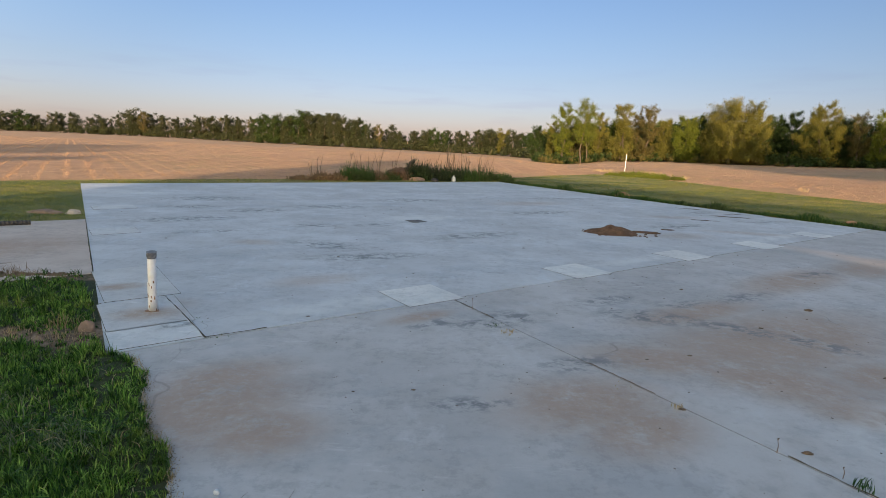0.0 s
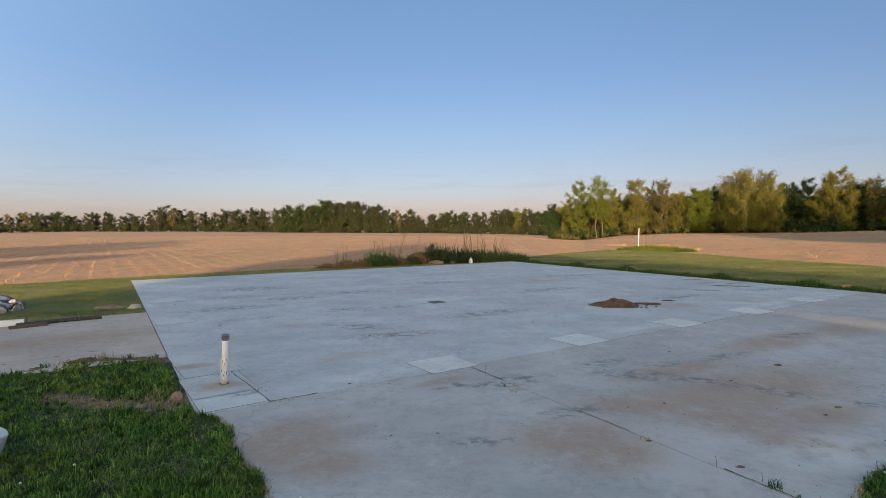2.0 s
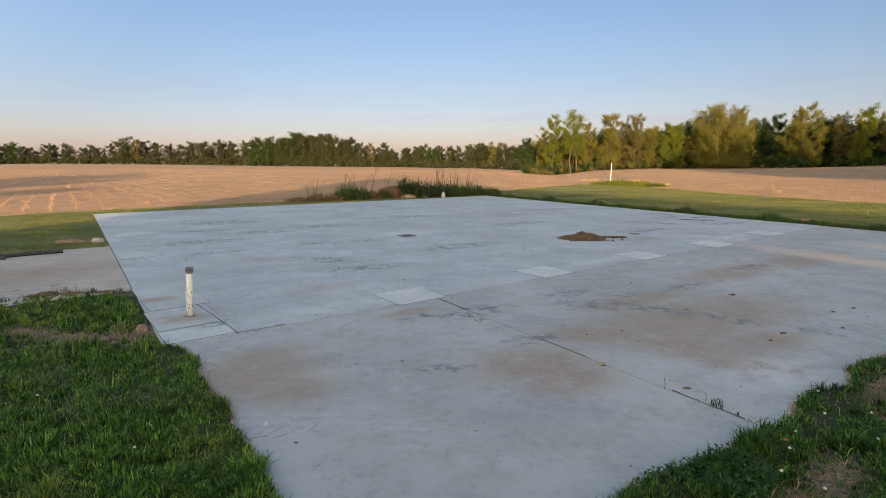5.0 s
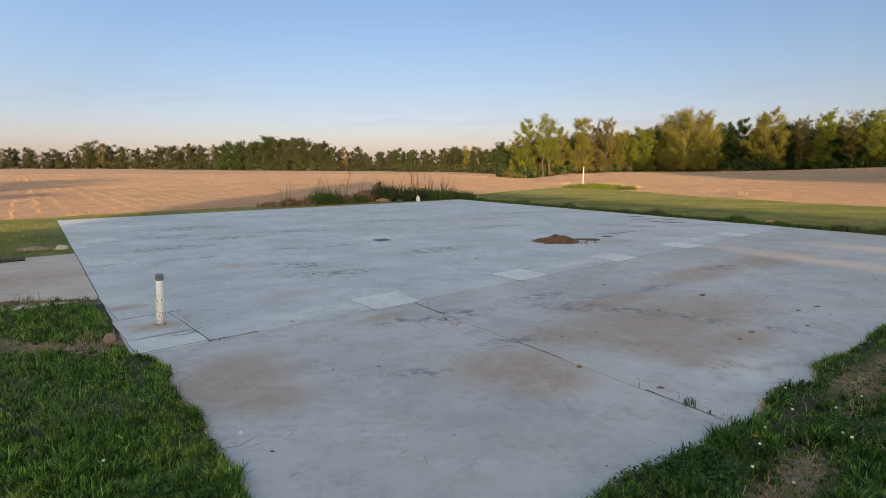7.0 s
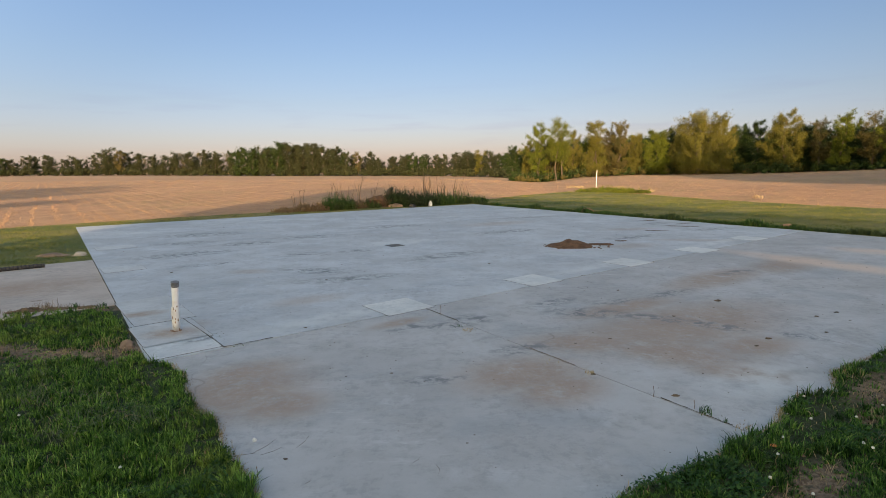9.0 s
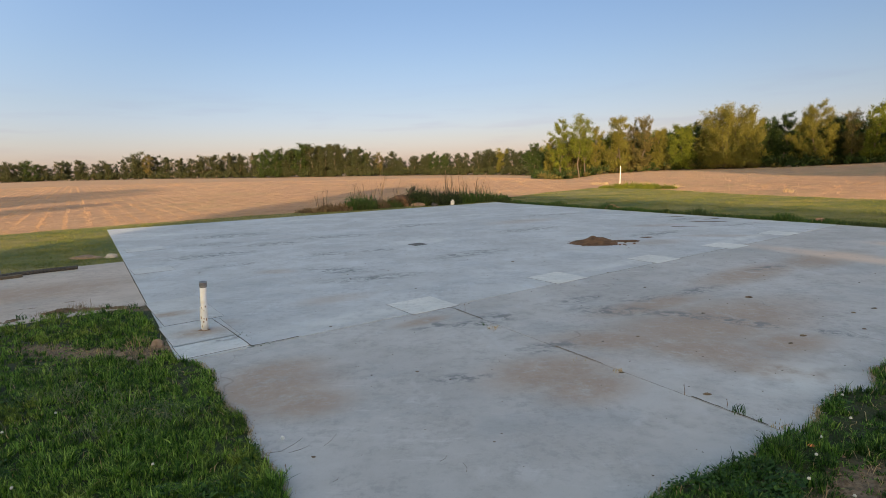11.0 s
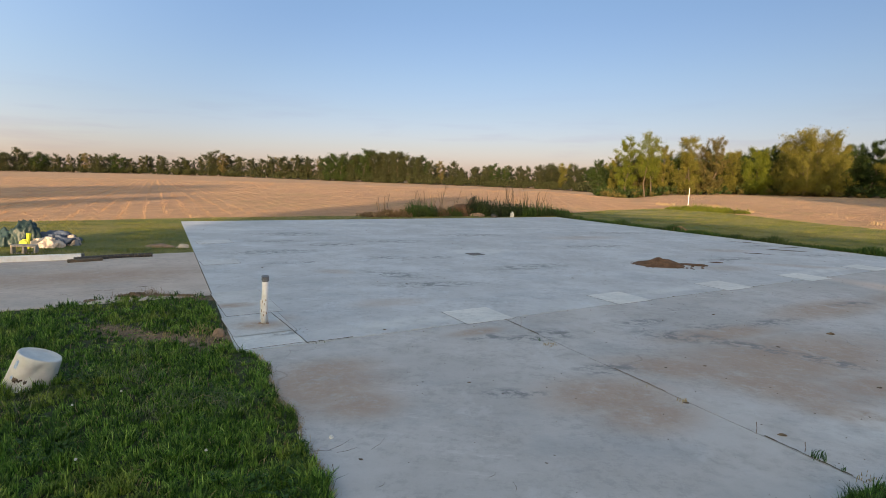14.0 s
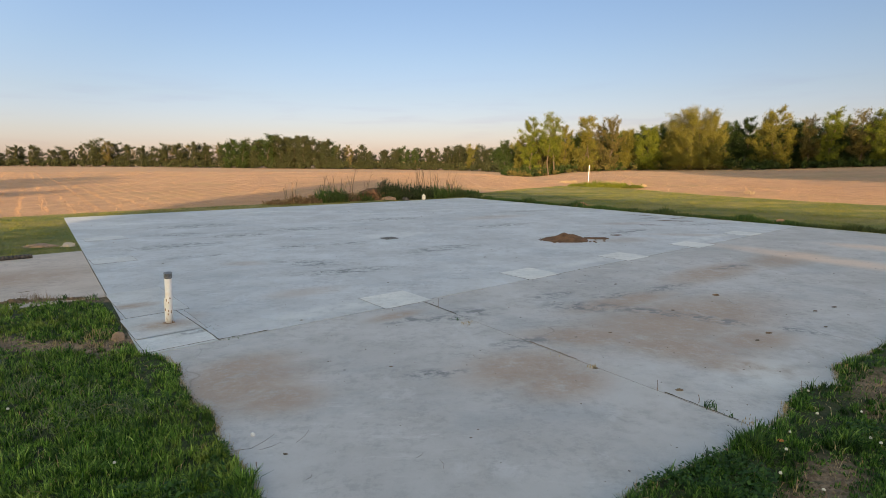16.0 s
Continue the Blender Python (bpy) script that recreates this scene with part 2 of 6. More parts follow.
M_MAIN = concrete("weathered_grey_concrete", (0.535, 0.565, 0.615), MAIN_BROWN, MAIN_DARK, MAIN_PALE, 0.4, 0.4)
# last list: the sunlit streak at the apron's far right, held in colour
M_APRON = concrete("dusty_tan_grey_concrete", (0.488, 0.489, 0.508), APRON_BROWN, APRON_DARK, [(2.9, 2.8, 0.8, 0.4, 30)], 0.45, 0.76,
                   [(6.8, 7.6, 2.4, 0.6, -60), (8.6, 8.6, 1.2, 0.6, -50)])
M_PAD = concrete("pinkish_grey_concrete", (0.52, 0.45, 0.41), [(-6.0, 6.2, 2.5, 1.0, 36)], [], [], 0.4)
M_INFILL = concrete("light_grey_infill_concrete", (0.58, 0.60, 0.63), [(-2.3, 4.25, 0.4, 0.25, 20), (-3.0, 5.0, 0.4, 0.2, 30)], [(-1.95, 3.8, 0.3, 0.1, 30)], [], 0.3)
M_CORNER = concrete("pale_bluish_concrete", (0.66, 0.69, 0.73), [], [(-1.9, 4.0, 0.25, 0.08, 30)], [], 0.25)
M_PATCH = concrete("pale_new_concrete", (0.72, 0.73, 0.74), [], [], [], 0.15)
M_JOINT = simple("dark_joint_dirt", (0.055, 0.045, 0.035), (0.11, 0.09, 0.06), 0.95, scale=8)


def soil_material():
    m = Nodes("corn_stubble_soil", 0.95)
    broad = m.noise(0.05, 5, 0.6)
    mid = m.noise(0.7, 6, 0.7)
    fine = m.noise(9, 5, 0.75)
    rows = m.noise(1.0, 4, 0.65, (2.4, 0.05, 1, radians(-36)))
    c = m.mix(m.span(broad, 0.35, 0.65), (0.40, 0.232, 0.135), (0.47, 0.285, 0.162))
    c = m.mix(m.math("MULTIPLY", m.span(mid, 0.4, 0.7), 0.6), c, (0.22, 0.13, 0.08))
    c = m.mix(m.math("MULTIPLY", m.span(rows, 0.5, 0.66), 0.5), c, (0.54, 0.35, 0.20))
    c = m.mix(m.math("MULTIPLY", m.span(fine, 0.5, 0.72), 0.7), c, (0.58, 0.39, 0.24))
    green = m.math("MULTIPLY", m.span(m.noise(0.09, 4, 0.6), 0.48, 0.62), m.span(m.noise(1.8, 6, 0.7), 0.42, 0.62))
    c = m.mix(m.math("MULTIPLY", green, 0.55), c, (0.27, 0.235, 0.09))
    c = m.mix(m.math("MULTIPLY", m.span(m.noise(14, 4, 0.7), 0.55, 0.7), 0.7), c, (0.16, 0.10, 0.065))
    m.bump(m.math("ADD", fine, m.math("MULTIPLY", mid, 2.0)), 0.9, 0.05)
    return m.done(c)


SOIL_SPOTS = [(-4.15, 5.30, 0.85, 0.14, 12), (-3.4, 5.34, 0.35, 0.10, 10), (-2.95, 3.66, 0.75, 0.17, -4), (-2.45, 3.74, 0.24, 0.34, 0), (-3.6, 3.82, 0.45, 0.14, -8),
              (3.66, 2.56, 0.52, 0.18, 37), (4.15, 2.88, 0.42, 0.13, 37), (2.42, 1.43, 0.34, 0.15, 37), (2.15, 1.25, 0.22, 0.10, 20), (-7.1, 9.55, 0.65, 0.28, 20), (5.4, 3.74, 0.6, 0.16, 37)]


def lawn_material():
    m = Nodes("shade_dark_thatch", 0.95)
    # these near-black greens hold the shade between the blades
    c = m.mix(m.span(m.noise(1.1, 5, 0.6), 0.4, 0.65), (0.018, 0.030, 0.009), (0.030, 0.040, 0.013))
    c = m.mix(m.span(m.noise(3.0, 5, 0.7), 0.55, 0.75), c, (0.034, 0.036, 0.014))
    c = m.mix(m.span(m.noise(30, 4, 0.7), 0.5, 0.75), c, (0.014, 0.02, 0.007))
    soil = m.math("MULTIPLY", m.blots([(x, y, a * 1.3, b * 1.5, t) for x, y, a, b, t in SOIL_SPOTS]), m.span(m.noise(7, 5, 0.7), 0.3, 0.5))
    c = m.mix(soil, c, m.mix(m.span(m.noise(24, 5, 0.7), 0.4, 0.65), (0.23, 0.165, 0.115), (0.10, 0.07, 0.045)))
    m.bump(m.noise(25), 0.8, 0.03)
    return m.done(c)


def leaf_material(name, a, b, c, through_light=0.25):
    m = Nodes(name, 0.6)
    col = m.mix(m.span(m.island(), 0.0, 1.0), a, b)
    col = m.mix(m.span(m.noise(0.5, 3), 0.42, 0.68), col, c)
    m.done(col)
    if through_light:
        t = m.n.new("ShaderNodeBsdfTranslucent")
        m.l.new(col, t.inputs[0])
        mix = m.n.new("ShaderNodeMixShader")
        mix.inputs[0].default_value = through_light
        m.l.new(m.bsdf.outputs[0], mix.inputs[1])
        m.l.new(t.outputs[0], mix.inputs[2])
        m.l.new(mix.outputs[0], m.n["Material Output"].inputs[0])
    m.bsdf.inputs["Specular IOR Level"].default_value = 0.25
    return m.mat


M_SOIL, M_LAWN = soil_material(), lawn_material()


def grass_material(name, dark, green, bright, olive, patch=1.5, through_light=0.2):
    """Blades that differ one by one and in patches: deep green, fresh green and faded olive."""
    m = Nodes(name, 0.55)
    col = m.mix(m.span(m.island(), 0.0, 0.9), dark, green)
    col = m.mix(m.span(m.island(), 0.78, 0.98), col, bright)
    col = m.mix(m.math("MULTIPLY", m.span(m.noise(patch, 6, 0.65), 0.50, 0.66), m.span(m.island(), 0.2, 0.9, 0.25, 0.8)), col, olive)
    col = m.mix(m.math("MULTIPLY", m.span(m.noise(patch * 4.5, 5, 0.65), 0.47, 0.62), 0.8), col, dark)
    m.done(col)
    t = m.n.new("ShaderNodeBsdfTranslucent")
    m.l.new(col, t.inputs[0])
    mix = m.n.new("ShaderNodeMixShader")
    mix.inputs[0].default_value = through_light
    m.l.new(m.bsdf.outputs[0], mix.inputs[1])
    m.l.new(t.outputs[0], mix.inputs[2])
    m.l.new(mix.outputs[0], m.n["Material Output"].inputs[0])
    m.bsdf.inputs["Specular IOR Level"].default_value = 0.3
    return m.mat


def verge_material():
    m = Nodes("sunlit_olive_grass", 0.9)
    # olive and straw tones raised to look lit by the low sun
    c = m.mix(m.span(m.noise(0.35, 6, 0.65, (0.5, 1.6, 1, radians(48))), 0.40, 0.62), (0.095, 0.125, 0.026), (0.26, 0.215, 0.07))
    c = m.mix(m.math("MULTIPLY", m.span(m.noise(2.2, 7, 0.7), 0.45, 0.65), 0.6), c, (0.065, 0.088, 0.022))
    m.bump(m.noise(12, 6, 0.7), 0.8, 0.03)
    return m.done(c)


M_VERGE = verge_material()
M_BLADE = grass_material("lawn_blades", (0.010, 0.042, 0.006), (0.155, 0.325, 0.044), (0.34, 0.50, 0.10), (0.31, 0.36, 0.07))
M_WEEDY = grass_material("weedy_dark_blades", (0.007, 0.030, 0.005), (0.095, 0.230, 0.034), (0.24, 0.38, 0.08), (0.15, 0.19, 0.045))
# lit copy of the lawn blades, with the evening sun in its yellow-green
M_LIT_BLADE = grass_material("sunlit_yellow_green_blades", (0.060, 0.088, 0.015), (0.235, 0.240, 0.036), (0.36, 0.32, 0.085), (0.33, 0.26, 0.075), 0.5, 0.28)
M_CLIPPING = leaf_material("wilted_grey_green_clippings", (0.10, 0.14, 0.07), (0.20, 0.22, 0.12), (0.08, 0.12, 0.06), 0.15)
M_DRYWEED = leaf_material("dry_brown_weeds", (0.17, 0.115, 0.065), (0.26, 0.185, 0.11), (0.11, 0.08, 0.045), 0.15)
M_BRUSH = leaf_material("dark_brush_leaves", (0.016, 0.032, 0.012), (0.05, 0.08, 0.026), (0.035, 0.04, 0.022), 0.15)
M_STRAW = leaf_material("dry_straw", (0.36, 0.27, 0.14), (0.50, 0.40, 0.23), (0.28, 0.20, 0.11), 0.15)
M_STUBBLE = leaf_material("corn_residue", (0.34, 0.205, 0.12), (0.56, 0.37, 0.22), (0.40, 0.25, 0.14), 0.1)
M_WEED = leaf_material("weed_leaves", (0.035, 0.085, 0.018), (0.075, 0.13, 0.03), (0.055, 0.075, 0.028), 0.25)
M_CLOVER = leaf_material("broad_weed_leaves", (0.012, 0.045, 0.009), (0.055, 0.125, 0.025), (0.03, 0.075, 0.017), 0.2)
M_BARK = simple("grey_brown_bark", (0.12, 0.095, 0.07), (0.065, 0.052, 0.04), 0.95, scale=4, bump=0.6, distance=0.03)
M_TWIG = simple("dead_stalks", (0.16, 0.105, 0.07), (0.24, 0.17, 0.11), 0.9, scale=6)
LEAVES = [leaf_material("fresh_green_leaves", (0.085, 0.112, 0.010), (0.145, 0.170, 0.019), (0.07, 0.09, 0.011)),
          leaf_material("olive_leaves", (0.120, 0.118, 0.020), (0.170, 0.160, 0.029), (0.100, 0.100, 0.018)),
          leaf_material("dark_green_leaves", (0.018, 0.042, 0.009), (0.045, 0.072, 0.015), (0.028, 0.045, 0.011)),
          leaf_material("budding_brownish_leaves", (0.090, 0.080, 0.024), (0.14, 0.12, 0.036), (0.075, 0.07, 0.022))]
M_PVC = simple("scuffed_white_pvc", (0.78, 0.80, 0.82), (0.71, 0.70, 0.69), 0.45, scale=12, bump=0.08)
M_RUST = simple("brown_scuffs", (0.20, 0.12, 0.075), (0.33, 0.22, 0.15), 0.9, scale=60)
M_CAP = simple("grey_pipe_coupling", (0.10, 0.105, 0.12), (0.22, 0.22, 0.23), 0.5, scale=40)
M_DIRT = simple("brown_crumbly_dirt", (0.15, 0.085, 0.048), (0.075, 0.042, 0.025), 0.97, scale=9, bump=0.9, distance=0.03)
M_BANK = simple("tan_brown_soil", (0.22, 0.155, 0.105), (0.11, 0.075, 0.05), 0.97, scale=14, bump=1.0, distance=0.03)
M_PEBBLE = simple("debris_bits", (0.09, 0.07, 0.055), (0.20, 0.15, 0.11), 0.9, scale=30)
M_STONE = simple("field_stone", (0.27, 0.19, 0.14), (0.18, 0.13, 0.10), 0.9, scale=9, bump=0.5)
M_BRICK = simple("worn_orange_brick", (0.42, 0.22, 0.13), (0.33, 0.18, 0.12), 0.92, scale=25, bump=0.5)
M_BLOCK = simple("grey_concrete_block", (0.46, 0.40, 0.34), (0.36, 0.32, 0.28), 0.93, scale=40, bump=0.5)
M_BUCKET = simple("worn_white_plastic", (0.64, 0.64, 0.63), (0.52, 0.52, 0.51), 0.45, scale=9, bump=0.06)
M_BLUE = simple("faded_blue_print", (0.22, 0.36, 0.62), (0.45, 0.55, 0.70), 0.5, scale=50)
M_DARKHOLE = simple("dark_smear", (0.06, 0.045, 0.035), (0.16, 0.12, 0.09), 0.9, scale=50)
M_TARP_GREEN = simple("dark_green_bag_plastic", (0.014, 0.032, 0.036), (0.026, 0.055, 0.052), 0.5, scale=6)
M_TARP_BLUE = simple("faded_navy_cloth", (0.06, 0.085, 0.14), (0.10, 0.13, 0.19), 0.85, scale=8)
M_CLOTH = simple("beige_cloth", (0.50, 0.41, 0.34), (0.62, 0.55, 0.49), 0.9, scale=10)
M_CLOTH_WHITE = simple("mottled_white", (0.70, 0.70, 0.68), (0.55, 0.54, 0.52), 0.6, scale=14)
M_YELLOW = simple("lime_yellow_plastic", (0.42, 0.47, 0.03), (0.25, 0.32, 0.03), 0.5, scale=30)
M_BLACKPIPE = simple("black_corrugated_plastic", (0.028, 0.027, 0.026), (0.06, 0.05, 0.045), 0.55, scale=30)
M_IRON = simple("dark_cast_iron", (0.10, 0.105, 0.11), (0.16, 0.15, 0.14), 0.6, 0.3, scale=60)
M_PETAL = simple("white_seed_heads", (0.58, 0.58, 0.54), (0.48, 0.48, 0.43), 0.9, scale=60)
M_RUSTLEAF = simple("dry_orange_leaf", (0.42, 0.17, 0.06), (0.30, 0.14, 0.06), 0.8, scale=60)
M_SIDING = simple("pale_house_siding", (0.62, 0.60, 0.56), (0.55, 0.53, 0.50), 0.8, scale=3)
M_ROOF = simple("brown_roof_shingles", (0.12, 0.10, 0.085), (0.08, 0.07, 0.06), 0.9, scale=6)


# ---- mesh helpers ----
def mesh_object(name, bm, material, parent=None):
    me = bpy.data.meshes.new(name)
    bm.normal_update()
    bm.to_mesh(me)
    bm.free()
    me.materials.append(material)
    ob = new(name, me)
    if parent is not None:
        ob.parent = parent
    return ob


def part(name, bm, material, parent, label=""):
    ob = mesh_object(name, bm, material, parent)
    return tagged(ob, label) if label else ob


def smooth(ob):
    ob.data.polygons.foreach_set("use_smooth", [True] * len(ob.data.polygons))
    return ob


def array_mesh(name, verts, faces, material, parent=None):
    """A mesh of many like pieces from arrays: verts (n, 3), faces (m, k) of one size k."""
    me = bpy.data.meshes.new(name)
    verts, faces = np.asarray(verts, np.float32), np.asarray(faces, np.int32)
    k = faces.shape[1]
    me.vertices.add(len(verts))
    me.vertices.foreach_set("co", verts.ravel())
    me.loops.add(faces.size)
    me.loops.foreach_set("vertex_index", faces.ravel())
    me.polygons.add(len(faces))
    me.polygons.foreach_set("loop_start", np.arange(0, faces.size, k, dtype=np.int32))
    me.update(calc_edges=True)
    me.materials.append(material)
    ob = new(name, me)
    if parent is not None:
        ob.parent = parent
    return ob


def prism(poly, z0, z1, bevel=0.0, bm=None):
    """An upright prism over a polygon (counter-clockwise), with its top edge chamfered."""
    bm = bm or bmesh.new()
    n = len(poly)
    c = Vector((sum(p[0] for p in poly) / n, sum(p[1] for p in poly) / n))
    low = [bm.verts.new((p[0], p[1], z0)) for p in poly]
    mid = [bm.verts.new((p[0], p[1], z1 - bevel)) for p in poly] if bevel else None
    top = []
    for p in poly:
        d = (c - Vector(p[:2])).normalized() * bevel * 1.3
        top.append(bm.verts.new((p[0] + d.x, p[1] + d.y, z1)))
    for ring_a, ring_b in ((low, mid), (mid, top)) if bevel else ((low, top),):
        for i in range(n):
            j = (i + 1) % n
            bm.faces.new((ring_a[i], ring_a[j], ring_b[j], ring_b[i]))
    bm.faces.new(top)
    bm.faces.new(low[::-1])
    return bm


def tube(points, radii, sides=8, bm=None, cap=True):
    bm = bm or bmesh.new()
    rings = []
    pts = [Vector(p) for p in points]
    for i, p in enumerate(pts):
        d = (pts[min(i + 1, len(pts) - 1)] - pts[max(i - 1, 0)]).normalized()
        side = d.orthogonal().normalized() if abs(d.z) < 0.99 else Vector((1, 0, 0))
        if rings:
            side = (last - d * last.dot(d)).normalized()
        last = side
        up = d.cross(side)
        rings.append([bm.verts.new(p + (side * math.cos(a) + up * math.sin(a)) * radii[i])
                      for a in (2 * math.pi * k / sides for k in range(sides))])
    for a, b in zip(rings, rings[1:]):
        for k in range(sides):
            j = (k + 1) % sides
            bm.faces.new((a[k], a[j], b[j], b[k]))
    if cap:
        bm.faces.new(rings[0][::-1])
        bm.faces.new(rings[-1])
    return bm


def box(center, size, bm=None, bevel=0.0, turn=None):
    bm2 = bmesh.new()
    bmesh.ops.create_cube(bm2, size=1.0)
    bmesh.ops.scale(bm2, vec=size, verts=bm2.verts)
    if bevel:
        bmesh.ops.bevel(bm2, geom=bm2.edges[:], offset=bevel, segments=2, affect="EDGES")
    m = Matrix.Translation(center) @ (turn or Matrix.Identity(4))
    bmesh.ops.transform(bm2, matrix=m, verts=bm2.verts)
    if bm is None:
        return bm2
    me = bpy.data.meshes.new("tmp")
    bm2.to_mesh(me)
    bm2.free()
    bm.from_mesh(me)
    bpy.data.meshes.remove(me)
    return bm


def lump(center, size, seed, rough=0.35, sub=2, flat=True):
    """An uneven stone or clod."""
    bm = bmesh.new()
    bmesh.ops.create_icosphere(bm, subdivisions=sub, radius=1.0)
    off = Vector((seed * 3.7, seed * 1.3, seed * 2.1))
    for v in bm.verts:
        k = 1 + rough * noise.noise(v.co * 1.4 + off) + rough * 0.5 * noise.noise(v.co * 3.3 + off)
        v.co *= k
        if flat and v.co.z < -0.35:
            v.co.z = -0.35
        v.co = Vector((v.co.x * size[0] + center[0], v.co.y * size[1] + center[1], (v.co.z + 0.35 * flat) * size[2] + center[2]))
    return bm


# ---- the plan ----
NEAR_L, FAR_L, FAR_R, NEAR_R = Vector((-2.08, 3.38)), Vector((-10.35, 15.15)), Vector((2.0, 23.0)), Vector((9.38, 11.98))
APRON_L, APRON_R = Vector((0.12, 0.14)), Vector((11.57, 8.46))
EYE = (0.42, -1.15)


def slab_at(u, v):
    """A place on the main slab: u along its near edge, v away from it, both from 0 to 1."""
    return NEAR_L.lerp(NEAR_R, u).lerp(FAR_L.lerp(FAR_R, u), v)


def apron_at(u, v):
    return NEAR_L.lerp(NEAR_R, u).lerp(APRON_L.lerp(APRON_R, u), v)


def inside(x, y, poly):
    """Which of the points lie in the polygon."""
    hit = np.zeros(len(x), bool)
    for (ax, ay), (bx, by) in zip(poly, poly[1:] + poly[:1]):
        cross = ((ay > y) != (by > y)) & (x < (bx - ax) * (y - ay) / ((by - ay) or 1e-9) + ax)
        hit ^= cross
    return hit


PAD_A, PAD_B = Vector((-6.04, 9.01)), Vector((-3.578, 5.50))
PAD_DIR = Vector((-0.80, -0.60))
SLAB = [tuple(NEAR_L), tuple(NEAR_R), tuple(FAR_R), tuple(FAR_L)]
APRON = [tuple(APRON_L), tuple(APRON_R), tuple(NEAR_R), tuple(NEAR_L)]
PAD = [tuple(PAD_B), tuple(PAD_A), tuple(PAD_A + PAD_DIR * 14), tuple(PAD_B + PAD_DIR * 14)]
LAWN = [(-60, -17), (-26.8, 5.6), (-14.2, 13.4), (-11.3, 16.2), (-10, 17.2), (-5.6, 20.2), (2.4, 25.4), (5.2, 30.2), (8.9, 35.0), (11.2, 31.8),
        (12.3, 27.6), (13.3, 23.6), (14.9, 20.1), (16.5, 17.4), (24, 6), (50, -12), (50, -45), (-60, -45)]

# azimuth in degrees, distance of the far trees, and elevation of the field's far edge
SKYLINE = np.array([(-180, 300, -0.5), (-70, 450, -0.36), (-37, 430, -0.36), (-29, 400, -0.46), (-20, 340, -0.67), (-9, 290, -0.84), (-3, 290, -0.94),
                    (3, 290, -1.04), (7, 240, -1.23), (11.5, 125, -1.47), (14.3, 110, -1.25), (20, 108, -1.03), (30, 108, -0.97), (34, 108, -0.86),
                    (40, 108, -0.61), (60, 108, -0.5), (180, 300, -0.5)])


def height(x, y):
    """The lie of the land (arrays)."""
    x, y = np.asarray(x, float), np.asarray(y, float)
    r, az = np.hypot(x - EYE[0], y - EYE[1]), np.degrees(np.arctan2(x - EYE[0], y - EYE[1]))
    d = np.interp(az, SKYLINE[:, 0], SKYLINE[:, 1])
    e = np.interp(az, SKYLINE[:, 0], SKYLINE[:, 2])
    end = 1.62 + d * np.tan(np.radians(e))
    s = np.clip((r - 22) / (d - 22), 0, 1)
    s = s * s * (3 - 2 * s)
    return -0.07 + s * (end + 0.07)


def polar(az, r):
    return EYE[0] + r * math.sin(radians(az)), EYE[1] + r * math.cos(radians(az))


def stand(x, y):
    return float(height([x], [y])[0])


# ---- setting: ground, lawn, concrete ----
def build_ground():
    radii = np.concatenate([[0.0], np.geomspace(3, 120, 60), np.geomspace(130, 4500, 34)])
    angles = np.radians(np.concatenate([np.arange(-180, -60, 6), np.arange(-60, 60, 1.2), np.arange(60, 180, 6)]))
    rr, aa = np.meshgrid(radii[1:], angles, indexing="ij")
    x, y = EYE[0] + rr * np.sin(aa), EYE[1] + rr * np.cos(aa)
    z = height(x.ravel(), y.ravel()).reshape(x.shape)
    bumps = np.array([noise.noise((a * 0.35, b * 0.35, 0)) for a, b in zip(x.ravel(), y.ravel())]).reshape(x.shape)
    z = z + bumps * 0.05 * np.clip((rr - 26) / 10, 0, 1)
    verts = np.concatenate([[(EYE[0], EYE[1], -0.07)], np.stack([x, y, z], -1).reshape(-1, 3)])
    n = len(angles)
    quads = []
    for i in range(len(radii) - 2):
        k = np.arange(n)
        j = (k + 1) % n
        quads.append(np.stack([1 + i * n + k, 1 + i * n + j, 1 + (i + 1) * n + j, 1 + (i + 1) * n + k], -1)[:, ::-1])
    bm_ob = array_mesh("ground", verts, np.concatenate(quads), M_SOIL)
    smooth(bm_ob)
    tagged(bm_ob, "harvested corn field of tan stubble and bare soil", "field", kind="structure")
    bm = bmesh.new()
    hub = [bm.verts.new(v) for v in verts[:n + 1]]
    for k in range(n):
        bm.faces.new((hub[0], hub[1 + (k + 1) % n], hub[1 + k]))
    tagged(mesh_object("ground_middle", bm, M_SOIL), "bare soil under the concrete", "ground", kind="structure")


def build_lawn():
    rng = random.Random(5)
    pts = []
    for a, b in zip(LAWN, LAWN[1:] + LAWN[:1]):
        a, b = Vector(a), Vector(b)
        steps = max(1, int((b - a).length / 0.5))
        for k in range(steps):
            p = a.lerp(b, k / steps)
            pts.append((p.x + rng.uniform(-0.12, 0.12), p.y + rng.uniform(-0.12, 0.12)))
    bm = bmesh.new()
    vs = [bm.verts.new((p[0], p[1], stand(*p) + 0.060)) for p in pts]
    f = bm.faces.new(vs)
    if f.normal.z < 0:
        f.normal_flip()
    bmesh.ops.triangulate(bm, faces=bm.faces[:])
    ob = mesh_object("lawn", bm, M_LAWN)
    tagged(ob, "mown green lawn with thin brown patches", "lawn", kind="structure")
    # the sunlit mown strip beyond and beside the slab, sunlight put into its olive
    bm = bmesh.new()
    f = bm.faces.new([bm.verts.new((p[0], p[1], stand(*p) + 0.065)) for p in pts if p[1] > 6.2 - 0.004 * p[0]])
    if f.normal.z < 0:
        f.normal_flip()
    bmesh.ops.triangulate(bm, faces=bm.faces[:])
    tagged(mesh_object("verge", bm, M_VERGE), "short mown grass strip beside the concrete, sunlight in its olive colour", "lawn", kind="structure")


